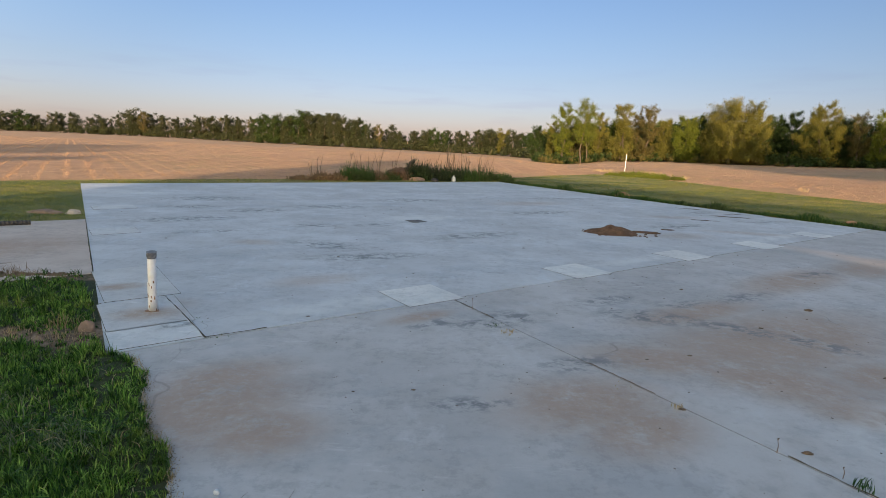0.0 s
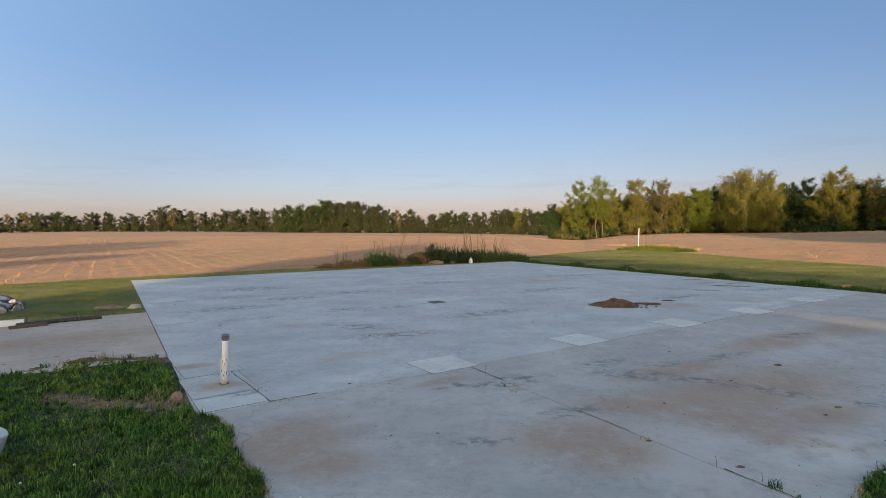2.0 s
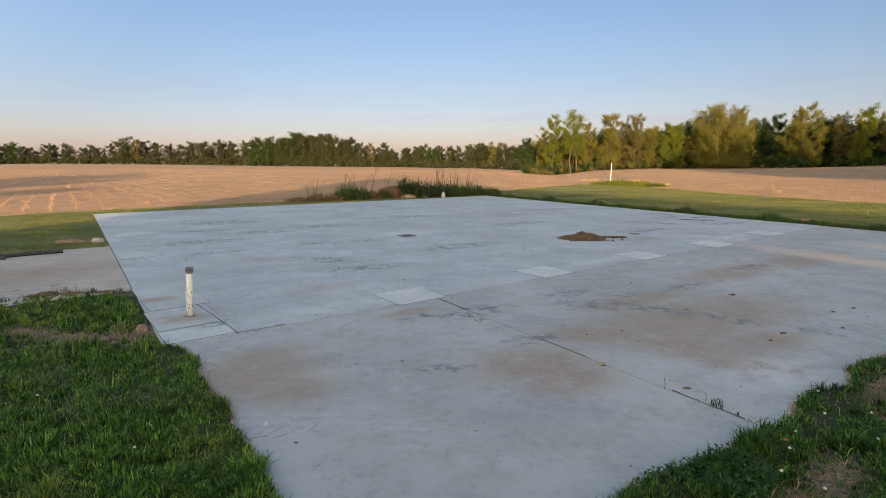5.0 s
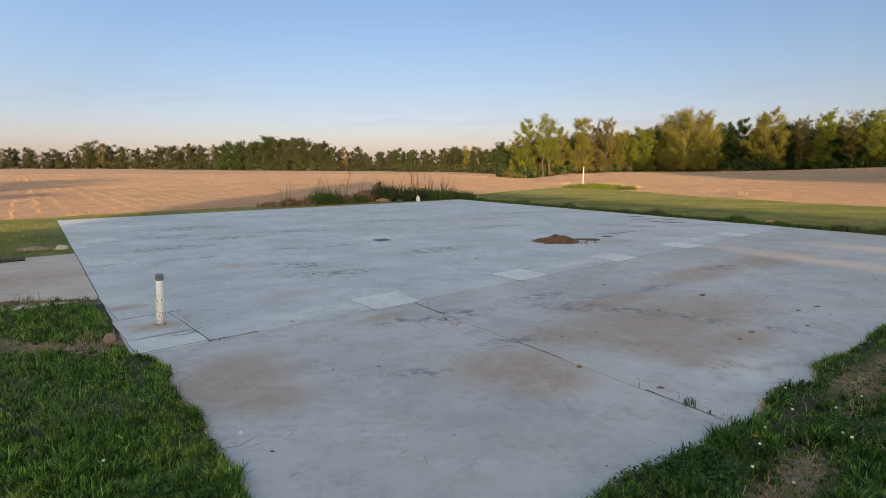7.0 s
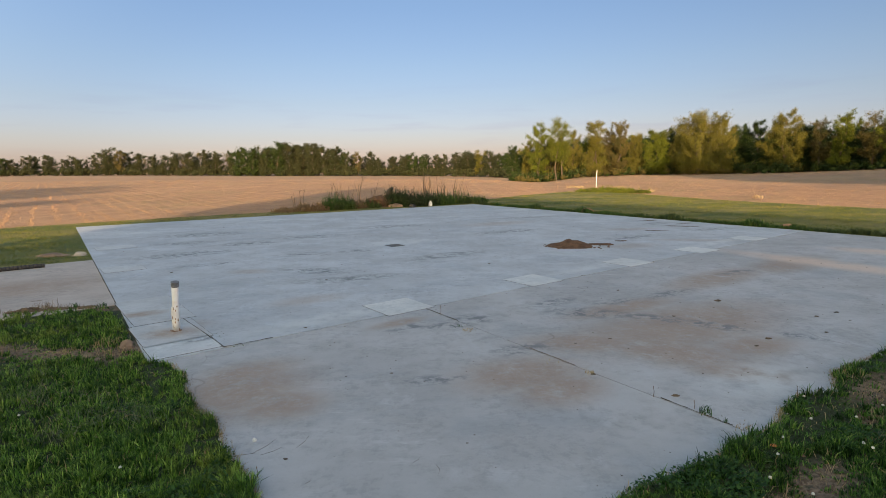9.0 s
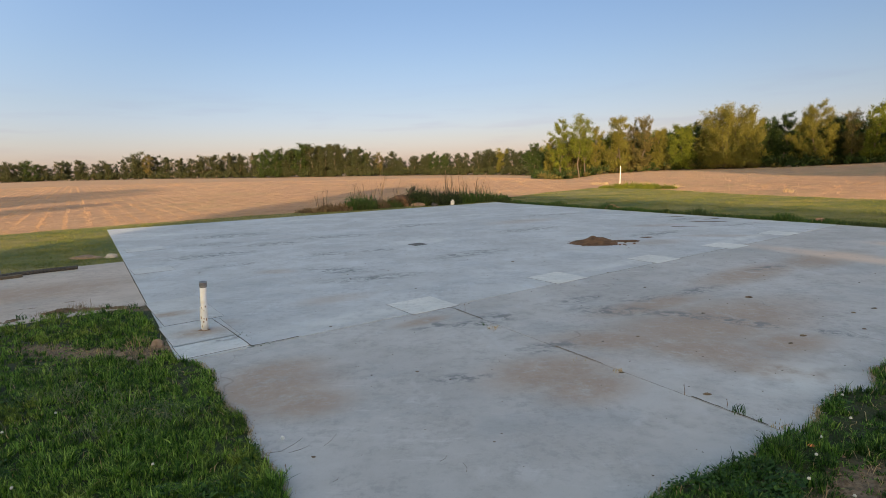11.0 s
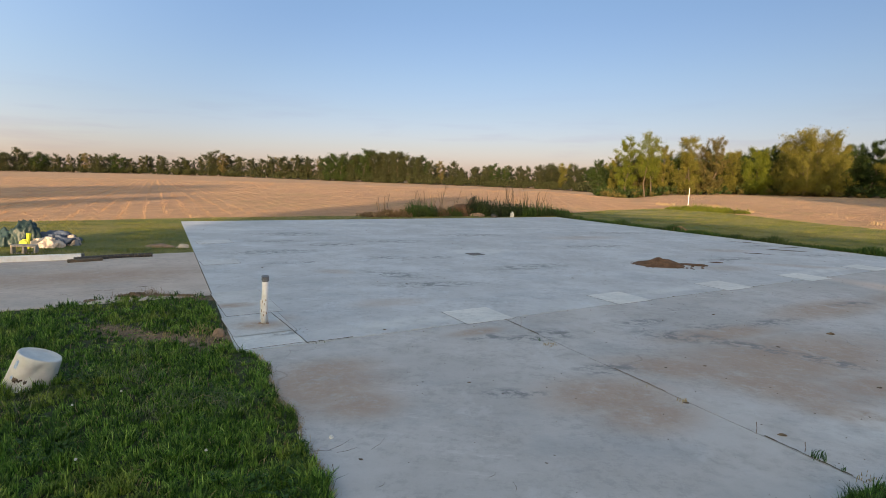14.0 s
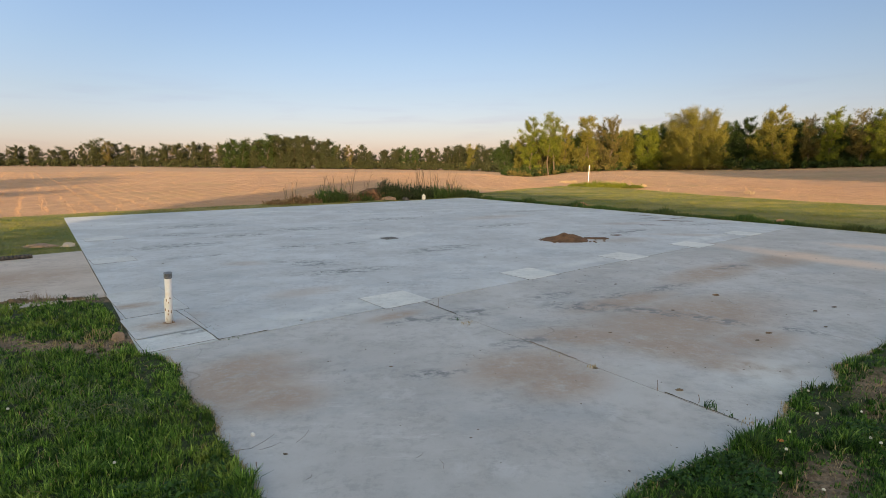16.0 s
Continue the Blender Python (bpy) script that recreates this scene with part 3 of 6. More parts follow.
def panels(name, label, at, us, vs, material, gap=0.012):
    """A slab cast in panels with open joints between them, on a dark bed."""
    corners = [at(us[0], vs[0]), at(us[-1], vs[0]), at(us[-1], vs[-1]), at(us[0], vs[-1])]
    if (corners[1] - corners[0]).cross(corners[3] - corners[0]) < 0:
        corners.reverse()
    c = sum(corners, Vector((0, 0))) / 4
    bed = mesh_object(name, prism([tuple(p + (c - p).normalized() * 0.03) for p in corners], -0.30, -0.0035), M_JOINT)
    tagged(bed, label, "concrete slab", kind="structure")
    for i in range(len(us) - 1):
        for j in range(len(vs) - 1):
            quad = [at(us[i], vs[j]), at(us[i + 1], vs[j]), at(us[i + 1], vs[j + 1]), at(us[i], vs[j + 1])]
            if (quad[1] - quad[0]).cross(quad[3] - quad[0]) < 0:
                quad.reverse()
            m = sum(quad, Vector((0, 0))) / 4
            # set the joints in by half a gap on each side
            quad = [tuple(p + (m - p).normalized() * gap) for p in quad]
            part("slab_panel", prism(quad, -0.10, 0.0, 0.0015), material, bed)
    return bed


def patch(center, w, d, turn, name="concrete_patch", label="pale square concrete patch set in the slab", material=None, proud=0.004):
    """A filled post hole: a pale square with a dark seam round it."""
    m = Matrix.Rotation(radians(turn), 2)
    def ring(a, b):
        return [tuple(Vector(center) + m @ Vector(p)) for p in ((-a, -b), (a, -b), (a, b), (-a, b))]
    base = mesh_object(name, prism(ring(w / 2, d / 2), -0.012, proud, 0.002), material or M_PATCH)
    tagged(base, label, "concrete patch", group="filled post holes along the slab's edge")
    part("seam", prism(ring(w / 2 + 0.0035, d / 2 + 0.0035), -0.012, proud - 0.0022), M_JOINT, base, "dark dirt-filled seam")
    return base


build_ground()
build_lawn()
main_slab = panels("main_slab", "large weathered grey concrete floor slab with stains", slab_at, [0, 0.2, 0.375, 1], [0, 1], M_MAIN, gap=0.003)
apron = panels("apron_slab", "stained tan-grey concrete apron with one long joint", apron_at, [0, 0.203, 1.0], [0.004, 1], M_APRON, gap=0.006)
pad = mesh_object("side_pad", prism([tuple(PAD_A), tuple(PAD_A + PAD_DIR * 14), tuple(PAD_B + PAD_DIR * 14), tuple(PAD_B)], -0.25, -0.003, 0.003), M_PAD)
tagged(pad, "pinkish grey concrete drive strip beside the slab", "concrete drive", kind="structure")

for x, y in ((-0.05, 5.20), (1.81, 6.62), (3.65, 7.98), (5.42, 9.22), (7.28, 10.75)):
    patch((x, y), 0.63, 0.60, 37)
for x, y, w, d in ((-1.97, 3.79, 0.60, 0.44), (-2.33, 4.28, 0.62, 0.82), (-2.98, 5.22, 0.62, 1.35), (-4.92, 8.02, 0.62, 0.62), (-6.55, 10.62, 0.75, 0.62)):
    patch((x, y), w, d, 38, label="pale concrete infill with a dirty seam", material=M_CORNER if y < 4 else M_INFILL, proud=0.0045)


# ---- grass ----
def blades(name, x, y, length, width, lean, material, label, category="grass", toward=None):
    n = len(x)
    rng = np.random.default_rng(len(name) + n)
    z = np.where(inside(x, y, APRON) | inside(x, y, SLAB), 0.0, height(x, y) + 0.055)
    a, b = rng.uniform(0, 2 * np.pi, n), rng.uniform(0, 2 * np.pi, n)
    if toward is not None:
        b = toward + rng.normal(0, 0.6, n)
        a = b + np.pi / 2 + rng.normal(0, 0.5, n)
    side = np.stack([np.cos(a), np.sin(a), np.zeros(n)], -1) * (width / 2)[:, None]
    off = np.stack([np.cos(b), np.sin(b), np.zeros(n)], -1)
    base = np.stack([x, y, z], -1)
    up = np.array([0, 0, 1.0])
    mid = base + off * (lean * length * 0.30)[:, None] + up * (length * 0.6)[:, None]
    tip = base + off * (lean * length)[:, None] + up * (length * np.sqrt(np.clip(1 - lean ** 2 * 0.6, 0.1, 1)))[:, None]
    verts = np.stack([base - side, base + side, mid + side * 0.8, mid - side * 0.8, tip + side * 0.15, tip - side * 0.15], 1).reshape(-1, 3)
    k = np.arange(n)[:, None] * 6
    faces = np.concatenate([k + np.array([0, 1, 2, 3]), k + np.array([3, 2, 4, 5])])
    ob = array_mesh(name, verts, faces, material)
    return tagged(ob, label, category, kind="stuff")


def scatter(n, r0, r1, az0, az1, seed, power=1.0):
    rng = np.random.default_rng(seed)
    r = r0 + (r1 - r0) * rng.uniform(0, 1, n) ** power
    a = np.radians(rng.uniform(az0, az1, n))
    return EYE[0] + r * np.sin(a), EYE[1] + r * np.cos(a), rng


def wave(x, y, f, s=0.0):
    return np.sin(x * f * 1.3 + s) * np.cos(y * f + 2 * s) + 0.6 * np.sin((x + y) * f * 2.1 + 3 * s) * np.cos((x - y) * f * 1.7 + s)


def bare(x, y):
    """How bare the soil is at a place: 1 in the middle of a bare spot."""
    out = np.zeros(len(x))
    for cx, cy, a, b, t in SOIL_SPOTS:
        c, s = math.cos(radians(t)), math.sin(radians(t))
        u, v = ((x - cx) * c + (y - cy) * s) / a, (-(x - cx) * s + (y - cy) * c) / b
        out = np.maximum(out, np.clip(1.4 - np.hypot(u, v), 0, 1))
    return out


# the concrete that the grass leaves free: it creeps over the apron's edges
FREE = [(-2.13, 3.40), (-1.88, 3.33), (-1.62, 3.06), (-1.45, 2.72), (-1.24, 2.42), (-1.06, 2.26), (-0.86, 1.90), (-0.71, 1.70), (-0.55, 1.47), (-0.38, 1.18),
        (0.20, 0.50), (1.02, 1.02), (1.24, 1.17), (1.38, 1.37), (1.68, 1.50), (2.02, 1.69), (2.22, 1.85), (2.47, 1.99), (2.64, 2.11), (2.71, 2.24), (3.0, 2.50),
        (3.32, 2.56), (3.52, 2.90), (3.92, 3.13), (4.22, 3.30), (4.97, 3.90), (11.42, 8.64),
        tuple(NEAR_R), tuple(FAR_R), tuple(FAR_L), tuple(PAD_A), tuple(PAD_A + PAD_DIR * 14), tuple(PAD_B + PAD_DIR * 14), (-5.75, 3.85), (-5.25, 4.18), (-4.82, 4.72), (-4.5, 5.12), (-4.0, 5.32), (-3.64, 5.44)]


def on_lawn(x, y, over=0.0):
    return inside(x, y, LAWN) & ~inside(x, y, FREE)


def build_turf():
    """The turf and soil that have crept over the apron's edges."""
    rng11 = random.Random(41)
    for line, a, b in ((FREE[:11], NEAR_L, APRON_L), (FREE[10:27], APRON_L, APRON_R)):
        along = (b - a).normalized()
        out = Vector((-along.y, along.x))
        if out.dot(Vector((0.0, -3.0)) - a) < 0:
            out = -out
        pts = [Vector(p) for p in line]
        path = []
        for p, q in zip(pts, pts[1:]):
            n = max(1, int((q - p).length / 0.035))
            path += [p.lerp(q, k / n) for k in range(n)]
        bm = bmesh.new()
        last = None
        for p in path:
            foot = a + along * (p - a).dot(along)
            reach = max(0.02, (foot - p).dot(out))
            rim = p + out * (0.012 + 0.03 * noise.noise((p.x * 9, p.y * 9, 0)) + rng11.uniform(-0.012, 0.018))
            ring = [rim, p + out * (0.05 + reach * 0.3), p + out * (0.06 + reach * 0.7), p + out * (reach + 0.16)]
            vs = [bm.verts.new((v.x, v.y, z + rng11.uniform(-0.002, 0.005))) for v, z in zip(ring, (0.003, 0.012, 0.012, -0.022))]
            if last:
                for k in range(3):
                    bm.faces.new((last[k], vs[k], vs[k + 1], last[k + 1]))
            last = vs
        bmesh.ops.recalc_face_normals(bm, faces=bm.faces[:])
        if sum(f.normal.z for f in bm.faces) < 0:
            bmesh.ops.reverse_faces(bm, faces=bm.faces[:])
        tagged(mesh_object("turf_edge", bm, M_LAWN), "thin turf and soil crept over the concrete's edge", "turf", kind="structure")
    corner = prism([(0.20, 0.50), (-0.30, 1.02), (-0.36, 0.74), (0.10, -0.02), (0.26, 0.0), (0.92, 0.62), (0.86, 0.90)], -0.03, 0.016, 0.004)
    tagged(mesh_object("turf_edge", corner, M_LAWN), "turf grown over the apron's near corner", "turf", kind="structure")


build_turf()


def build_grass():
    # close to the viewer: mown tufts of blades that lean out from their middles, with hollows between them
    cx, cy, rng = scatter(60000, 1.6, 8.0, -54, 54, 11, 1.15)
    w = wave(cx, cy, 9.0) * 0.010 + wave(cx, cy, 23.0, 0.8) * 0.008
    thin = np.clip(wave(cx, cy, 7.3, 1.7) + 0.5 * wave(cx, cy, 17.0, 0.3) - 0.45, 0, 1) * 0.75
    keep = on_lawn(cx + w, cy + w) & (rng.uniform(0, 1, len(cx)) > np.maximum(bare(cx, cy) * np.where(cx > 0.4, 0.80, 0.88), thin * np.where(cx > 0.4, 0.15, 0.35)))
    cx, cy = cx[keep], cy[keep]
    per = 18
    # tussocks a hand wide: tall in the middle, thin at the rim, leaning outwards
    cell = 0.15
    gx, gy = np.floor(cx / cell), np.floor(cy / cell)

    def dice(k):
        return np.abs(np.sin(gx * 127.1 + gy * 311.7 + k * 74.7) * 43758.5453) % 1.0

    mx, my = (gx + 0.25 + 0.5 * dice(1)) * cell, (gy + 0.25 + 0.5 * dice(2)) * cell
    rim = np.hypot(cx - mx, cy - my) / (cell * (0.45 + 0.3 * dice(3)))
    keep = rng.uniform(0, 1, len(cx)) > np.clip(rim - 0.85, 0, 0.40)
    cx, cy, rim, mx, my = cx[keep], cy[keep], rim[keep], mx[keep], my[keep]
    gx, gy = gx[keep], gy[keep]
    dome = np.clip(1.25 - 0.65 * rim, 0.38, 1.25) * (0.65 + 0.75 * dice(4))
    splay = np.arctan2(cy - my, cx - mx)
    tuft_tall = dome * np.clip(0.88 + 0.30 * wave(cx, cy, 2.6, 0.4) + 0.15 * wave(cx, cy, 8.1, 1.1) + rng.normal(0, 0.30, len(cx)), 0.3, 2.0) * (1 - 0.5 * bare(cx, cy))
    a = rng.uniform(0, 2 * np.pi, len(cx) * per)
    rad = np.abs(rng.normal(0, 0.014, len(a)))
    x, y = np.repeat(cx, per) + np.cos(a) * rad, np.repeat(cy, per) + np.sin(a) * rad
    n = len(x)
    tall = np.repeat(tuft_tall, per)
    a = np.where(rng.uniform(0, 1, n) < 0.55, np.repeat(splay, per) + rng.normal(0, 0.5, n), a)
    length = np.clip(rng.normal(0.046, 0.015, n) * tall, 0.010, 0.11)
    width, lean = rng.uniform(0.0035, 0.008, n), np.clip(rng.normal(0.45, 0.25, n), 0.05, 1.0)
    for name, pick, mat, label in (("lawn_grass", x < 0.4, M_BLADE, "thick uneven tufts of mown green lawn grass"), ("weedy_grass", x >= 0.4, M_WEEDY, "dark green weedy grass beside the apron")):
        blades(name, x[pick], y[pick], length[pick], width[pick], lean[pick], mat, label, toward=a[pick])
    m = rng.uniform(0, 1, n) < np.where(wave(x, y, 1.3, 2.0) > 0.6, 0.035, 0.006)
    xs, ys = x[m] + 0.01, y[m]
    k = len(xs)
    blades("dry_grass", xs, ys, rng.uniform(0.03, 0.085, k), rng.uniform(0.003, 0.005, k), rng.uniform(0.5, 1.0, k), M_STRAW, "dry straw-coloured grass blades lying in the lawn")
    # heaps of wilted clippings left by the mower
    for cx, cy, sx, sy, k in ((-1.70, 2.28, 0.24, 0.09, 200), (-2.55, 2.62, 0.25, 0.08, 150), (-1.95, 2.02, 0.15, 0.06, 60), (-2.9, 3.1, 0.3, 0.10, 80), (-3.1, 2.05, 0.25, 0.10, 80)):
        xs, ys = rng.normal(cx, sx, k), rng.normal(cy, sy, k)
        pick = on_lawn(xs, ys)
        xs, ys = xs[pick], ys[pick]
        k = len(xs)
        ob = blades("grass_clippings", xs, ys, rng.uniform(0.05, 0.13, k), rng.uniform(0.003, 0.006, k), rng.uniform(0.85, 1.15, k), M_CLIPPING, "wilted grey-green grass clippings lying on the lawn")
        ob.location.z = 0.018
    # the lawn round about, out of the way
    a, r = rng.uniform(0, 2 * np.pi, 90000), rng.uniform(0, 1, 90000) ** 0.6 * 9
    x, y = EYE[0] + r * np.sin(a), EYE[1] + r * np.cos(a)
    keep = on_lawn(x, y) & ((np.abs((a + np.pi) % (2 * np.pi) - np.pi) > 0.87) | (r < 1.7))
    x, y = x[keep], y[keep]
    n = len(x)
    blades("yard_grass", x, y, rng.uniform(0.03, 0.09, n), rng.uniform(0.014, 0.028, n), rng.uniform(0.2, 0.9, n), M_BLADE, "green lawn grass blades of the yard")
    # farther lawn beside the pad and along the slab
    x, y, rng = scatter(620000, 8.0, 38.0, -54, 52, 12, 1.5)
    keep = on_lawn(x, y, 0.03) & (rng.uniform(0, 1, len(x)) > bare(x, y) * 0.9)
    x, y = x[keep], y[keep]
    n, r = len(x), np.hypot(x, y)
    blades("far_lawn_grass", x, y, rng.uniform(0.02, 0.05, n) * (1 + 0.4 * np.clip(wave(x, y, 1.9, 0.6), -0.6, 1)), 0.004 + 0.0003 * r, rng.uniform(0.3, 1.0, n), M_LIT_BLADE, "mown lawn grass beside the concrete, low sun in its yellow-green")


build_grass()


def build_bare_spots():
    """Clods, dead blades and stems strewn over the bare soil in the lawn."""
    rng12 = np.random.default_rng(52)
    for k, (cx, cy, a, b, t) in enumerate(SOIL_SPOTS):
        c, s = math.cos(radians(t)), math.sin(radians(t))
        n = int(900 * (a * b) ** 0.5)
        u, v = rng12.normal(0, 0.55, n) * a, rng12.normal(0, 0.6, n) * b
        x, y = cx + u * c - v * s, cy + u * s + v * c
        pick = on_lawn(x, y)
        x, y = x[pick], y[pick]
        n = len(x)
        q = rng12.uniform(0.004, 0.016, n) * rng12.uniform(0.5, 1.3, n)
        turn = rng12.uniform(0, 6.28, n)
        z = height(x, y) + 0.058 + np.where(inside(x, y, APRON), 0.018, 0.0)
        ring = [np.stack([x + np.cos(turn + j * 1.57) * q * f, y + np.sin(turn + j * 1.57) * q * f, z], -1) for j, f in enumerate((1.0, 0.7, 0.9, 0.8))]
        top = np.stack([x + q * 0.1, y, z + q * rng12.uniform(0.4, 0.9, n)], -1)
        i = np.arange(n)[:, None] * 5
        faces = np.concatenate([i + np.array(f) for f in ((0, 1, 4), (1, 2, 4), (2, 3, 4), (3, 0, 4))])
        tagged(array_mesh("soil_clods", np.stack(ring + [top], 1).reshape(-1, 3), faces, M_BANK), "crumbly soil clods on a bare spot in the lawn", "soil", kind="stuff")
        m = n // 4
        ob = blades("dead_grass", x[:m], y[:m], rng12.uniform(0.02, 0.075, m), rng12.uniform(0.0018, 0.004, m), rng12.uniform(0.7, 1.1, m), M_STRAW if k % 3 else M_DRYWEED, "dead straw-coloured grass lying on bare soil")
        ob.location.z = 0.006


build_bare_spots()


# ---- corn stubble on the field ----
def build_stubble():
    x, y, rng = scatter(210000, 16, 130, -52, 48, 21, 1.7)
    # snap to rows that run along the slab's side
    ex, ey = 0.815, 0.58
    across = x * ex + y * ey
    row = np.round(across / 0.76) * 0.76
    shift = (row - across) * (rng.uniform(0, 1, len(x)) < 0.6) + rng.normal(0, 0.05, len(x))
    x, y = x + shift * ex, y + shift * ey
    keep = ~inside(x, y, LAWN)
    x, y = x[keep], y[keep]
    n, r = len(x), np.hypot(x, y)
    z = height(x, y) - 0.01
    h = rng.uniform(0.025, 0.10, n) * np.where(rng.uniform(0, 1, n) < 0.6, 0.3, 1.0)
    lean = np.where(rng.uniform(0, 1, n) < 0.78, rng.uniform(1.2, 5.0, n), rng.uniform(0, 0.4, n))
    a = rng.uniform(0, 2 * np.pi, n)
    top = np.stack([x + np.cos(a) * h * lean, y + np.sin(a) * h * lean, z + h], -1)
    base = np.stack([x, y, z], -1)
    w = (0.004 + 0.00010 * r) * rng.uniform(0.5, 1.4, n)
    q = rng.uniform(0, 2 * np.pi, n)
    side = np.stack([np.cos(q) * w, np.sin(q) * w, rng.uniform(-0.3, 0.3, n) * w], -1)
    verts = np.stack([base - side, base + side, top + side * 0.7, top - side * 0.7], 1).reshape(-1, 3)
    faces = np.arange(n)[:, None] * 4 + np.arange(4)
    tagged(array_mesh("corn_stubble", verts, faces, M_STUBBLE), "cut corn stalks and dry residue in rows", "stubble", kind="stuff")


build_stubble()


# ---- trees ----
def leaf_cloud(centers, spread, per, size, rng, squash=0.8):
    c = np.repeat(np.asarray(centers), per, 0)
    s = np.repeat(np.asarray(spread), per)[:, None]
    n = len(c)
    d = rng.normal(0, 1, (n, 3))
    d /= np.linalg.norm(d, axis=1)[:, None]
    p = c + d * s * np.abs(rng.normal(0.0, 0.55, (n, 1))) * np.array([1, 1, squash])
    a = rng.normal(0, 1, (n, 3))
    a /= np.linalg.norm(a, axis=1)[:, None]
    b = np.cross(a, rng.normal(0, 1, (n, 3)))
    b /= np.linalg.norm(b, axis=1)[:, None]
    h = size * rng.uniform(0.5, 1.3, (n, 1))
    verts = np.stack([p - a * h, p + b * h * 0.55, p + a * h, p - b * h * 0.55], 1).reshape(-1, 3)
    faces = np.arange(n)[:, None] * 4 + np.arange(4)
    return verts, faces


def make_tree(name, tall, wide, seed, leaf=LEAVES[0], bare_part=0.2, n_leaf=9000, size=0.16, limbs=20, twigs=5, airy=0.0, loose=0.05, stems=1, label=""):
    """A tree: bent trunks, rising limbs and twigs inside a rounded outline, and leaves strewn along the twigs."""
    rng = np.random.default_rng(seed)
    root = new(name)
    bm = bmesh.new()
    lo = bare_part

    def girth(q):
        return wide * 0.5 * math.sqrt(max(0.12, 1 - ((q - 0.40) / 0.66) ** 2))

    segs = []
    for s in range(stems):
        ox, oy = (rng.uniform(-0.14, 0.14, 2) * wide) if stems > 1 else (0, 0)
        top = tall * rng.uniform(0.78, 0.9)
        r0 = 0.0125 * tall / stems ** 0.5
        bend = rng.normal(0, 0.022 * tall, (5, 2))
        pts = [Vector((ox + bend[i][0] * (i > 0), oy + bend[i][1] * (i > 0), top * i / 4 - (0.15 if i == 0 else 0))) for i in range(5)]
        tube(pts, [r0 * 1.3, r0, r0 * 0.75, r0 * 0.45, r0 * 0.18], 6, bm)
        for k in range(limbs):
            q = (k + rng.uniform(0, 1)) / limbs
            az = k * 2.4 + rng.uniform(-0.5, 0.5)
            reach = girth(q) * rng.uniform(0.5, 1.0)
            e = Vector((math.cos(az) * reach, math.sin(az) * reach, tall * (lo + (0.945 - lo) * q)))
            f = min(0.93, max(0.12, (e.z - reach * rng.uniform(0.5, 1.25)) / top))
            i = min(3, int(f * 4))
            p = pts[i].lerp(pts[i + 1], f * 4 - i)
            mid = p.lerp(e, 0.5) + Vector((rng.normal(0, 0.04), rng.normal(0, 0.04), rng.normal(-0.03, 0.03))) * wide
            tube([p, mid, e], [r0 * 0.36 * (1.1 - f), r0 * 0.22 * (1.1 - f), r0 * 0.06], 4, bm)
            for j in range(twigs):
                h = rng.uniform(0.25, 1.0)
                b = p.lerp(mid, h * 2) if h < 0.5 else mid.lerp(e, h * 2 - 1)
                out = Vector((b.x, b.y, 0.0)) * (0.5 / wide) + Vector((rng.normal(0, 0.6), rng.normal(0, 0.6), rng.uniform(0.1, 1.0)))
                tip = b + out.normalized() * wide * rng.uniform(0.08, 0.19)
                tip.z = min(tip.z, tall)
                if twigs > 3:
                    tube([b, tip], [r0 * 0.07, r0 * 0.03], 3, bm, cap=False)
                segs.append((b, tip, max(0.06, 1.0 - airy * max(0.0, q - 0.35) * 1.6)))
    part("trunk", bm, M_BARK, root)
    a0, b0 = np.array([tuple(g[0]) for g in segs]), np.array([tuple(g[1]) for g in segs])
    w = np.array([g[2] for g in segs]) * rng.uniform(0.35, 1.3, len(segs))
    pick = rng.choice(len(segs), n_leaf, p=w / w.sum())
    t = rng.uniform(0.0, 1.08, (n_leaf, 1))
    p = a0[pick] * (1 - t) + b0[pick] * t + np.clip(rng.normal(0, 1, (n_leaf, 3)), -1.5, 1.5) * loose * min(wide, 6.5 if wide < 7 or tall < 12 else wide) * rng.uniform(0.2, 1.3, (n_leaf, 1))
    p[:, 2] = np.maximum(p[:, 2], 0.2)
    a = rng.normal(0, 1, (n_leaf, 3))
    a /= np.linalg.norm(a, axis=1)[:, None]
    b = np.cross(a, rng.normal(0, 1, (n_leaf, 3)))
    b /= np.linalg.norm(b, axis=1)[:, None]
    h = size * rng.uniform(0.5, 1.3, (n_leaf, 1))
    verts = np.stack([p - a * h, p + b * h * 0.75, p + a * h], 1).reshape(-1, 3)
    array_mesh("crown", verts, np.arange(n_leaf)[:, None] * 3 + np.arange(3), leaf, root)["kind"] = "stuff"
    tagged(root, label or "leafy deciduous tree at the field's edge", "tree")
    return root


def place(ob, az, r, scale=1.0, turn=0.0, sink=0.05):
    x, y = polar(az, r)
    return Matrix.Translation((x, y, stand(x, y) - sink)) @ Matrix.Rotation(turn, 4, "Z")


def base_el(az, r):
    x, y = polar(az, r)
    return stand(x, y)


def tree_at(az, r, top_el, wide, seed, **kw):
    tall = 1.62 + r * math.tan(radians(top_el)) - base_el(az, r)
    ob = make_tree("tree", tall, wide, seed, **kw)
    ob.matrix_basis = place(ob, az, r)
    tagged(ob, group="trees along the field's edge")
    return ob


G, O, D, B = LEAVES
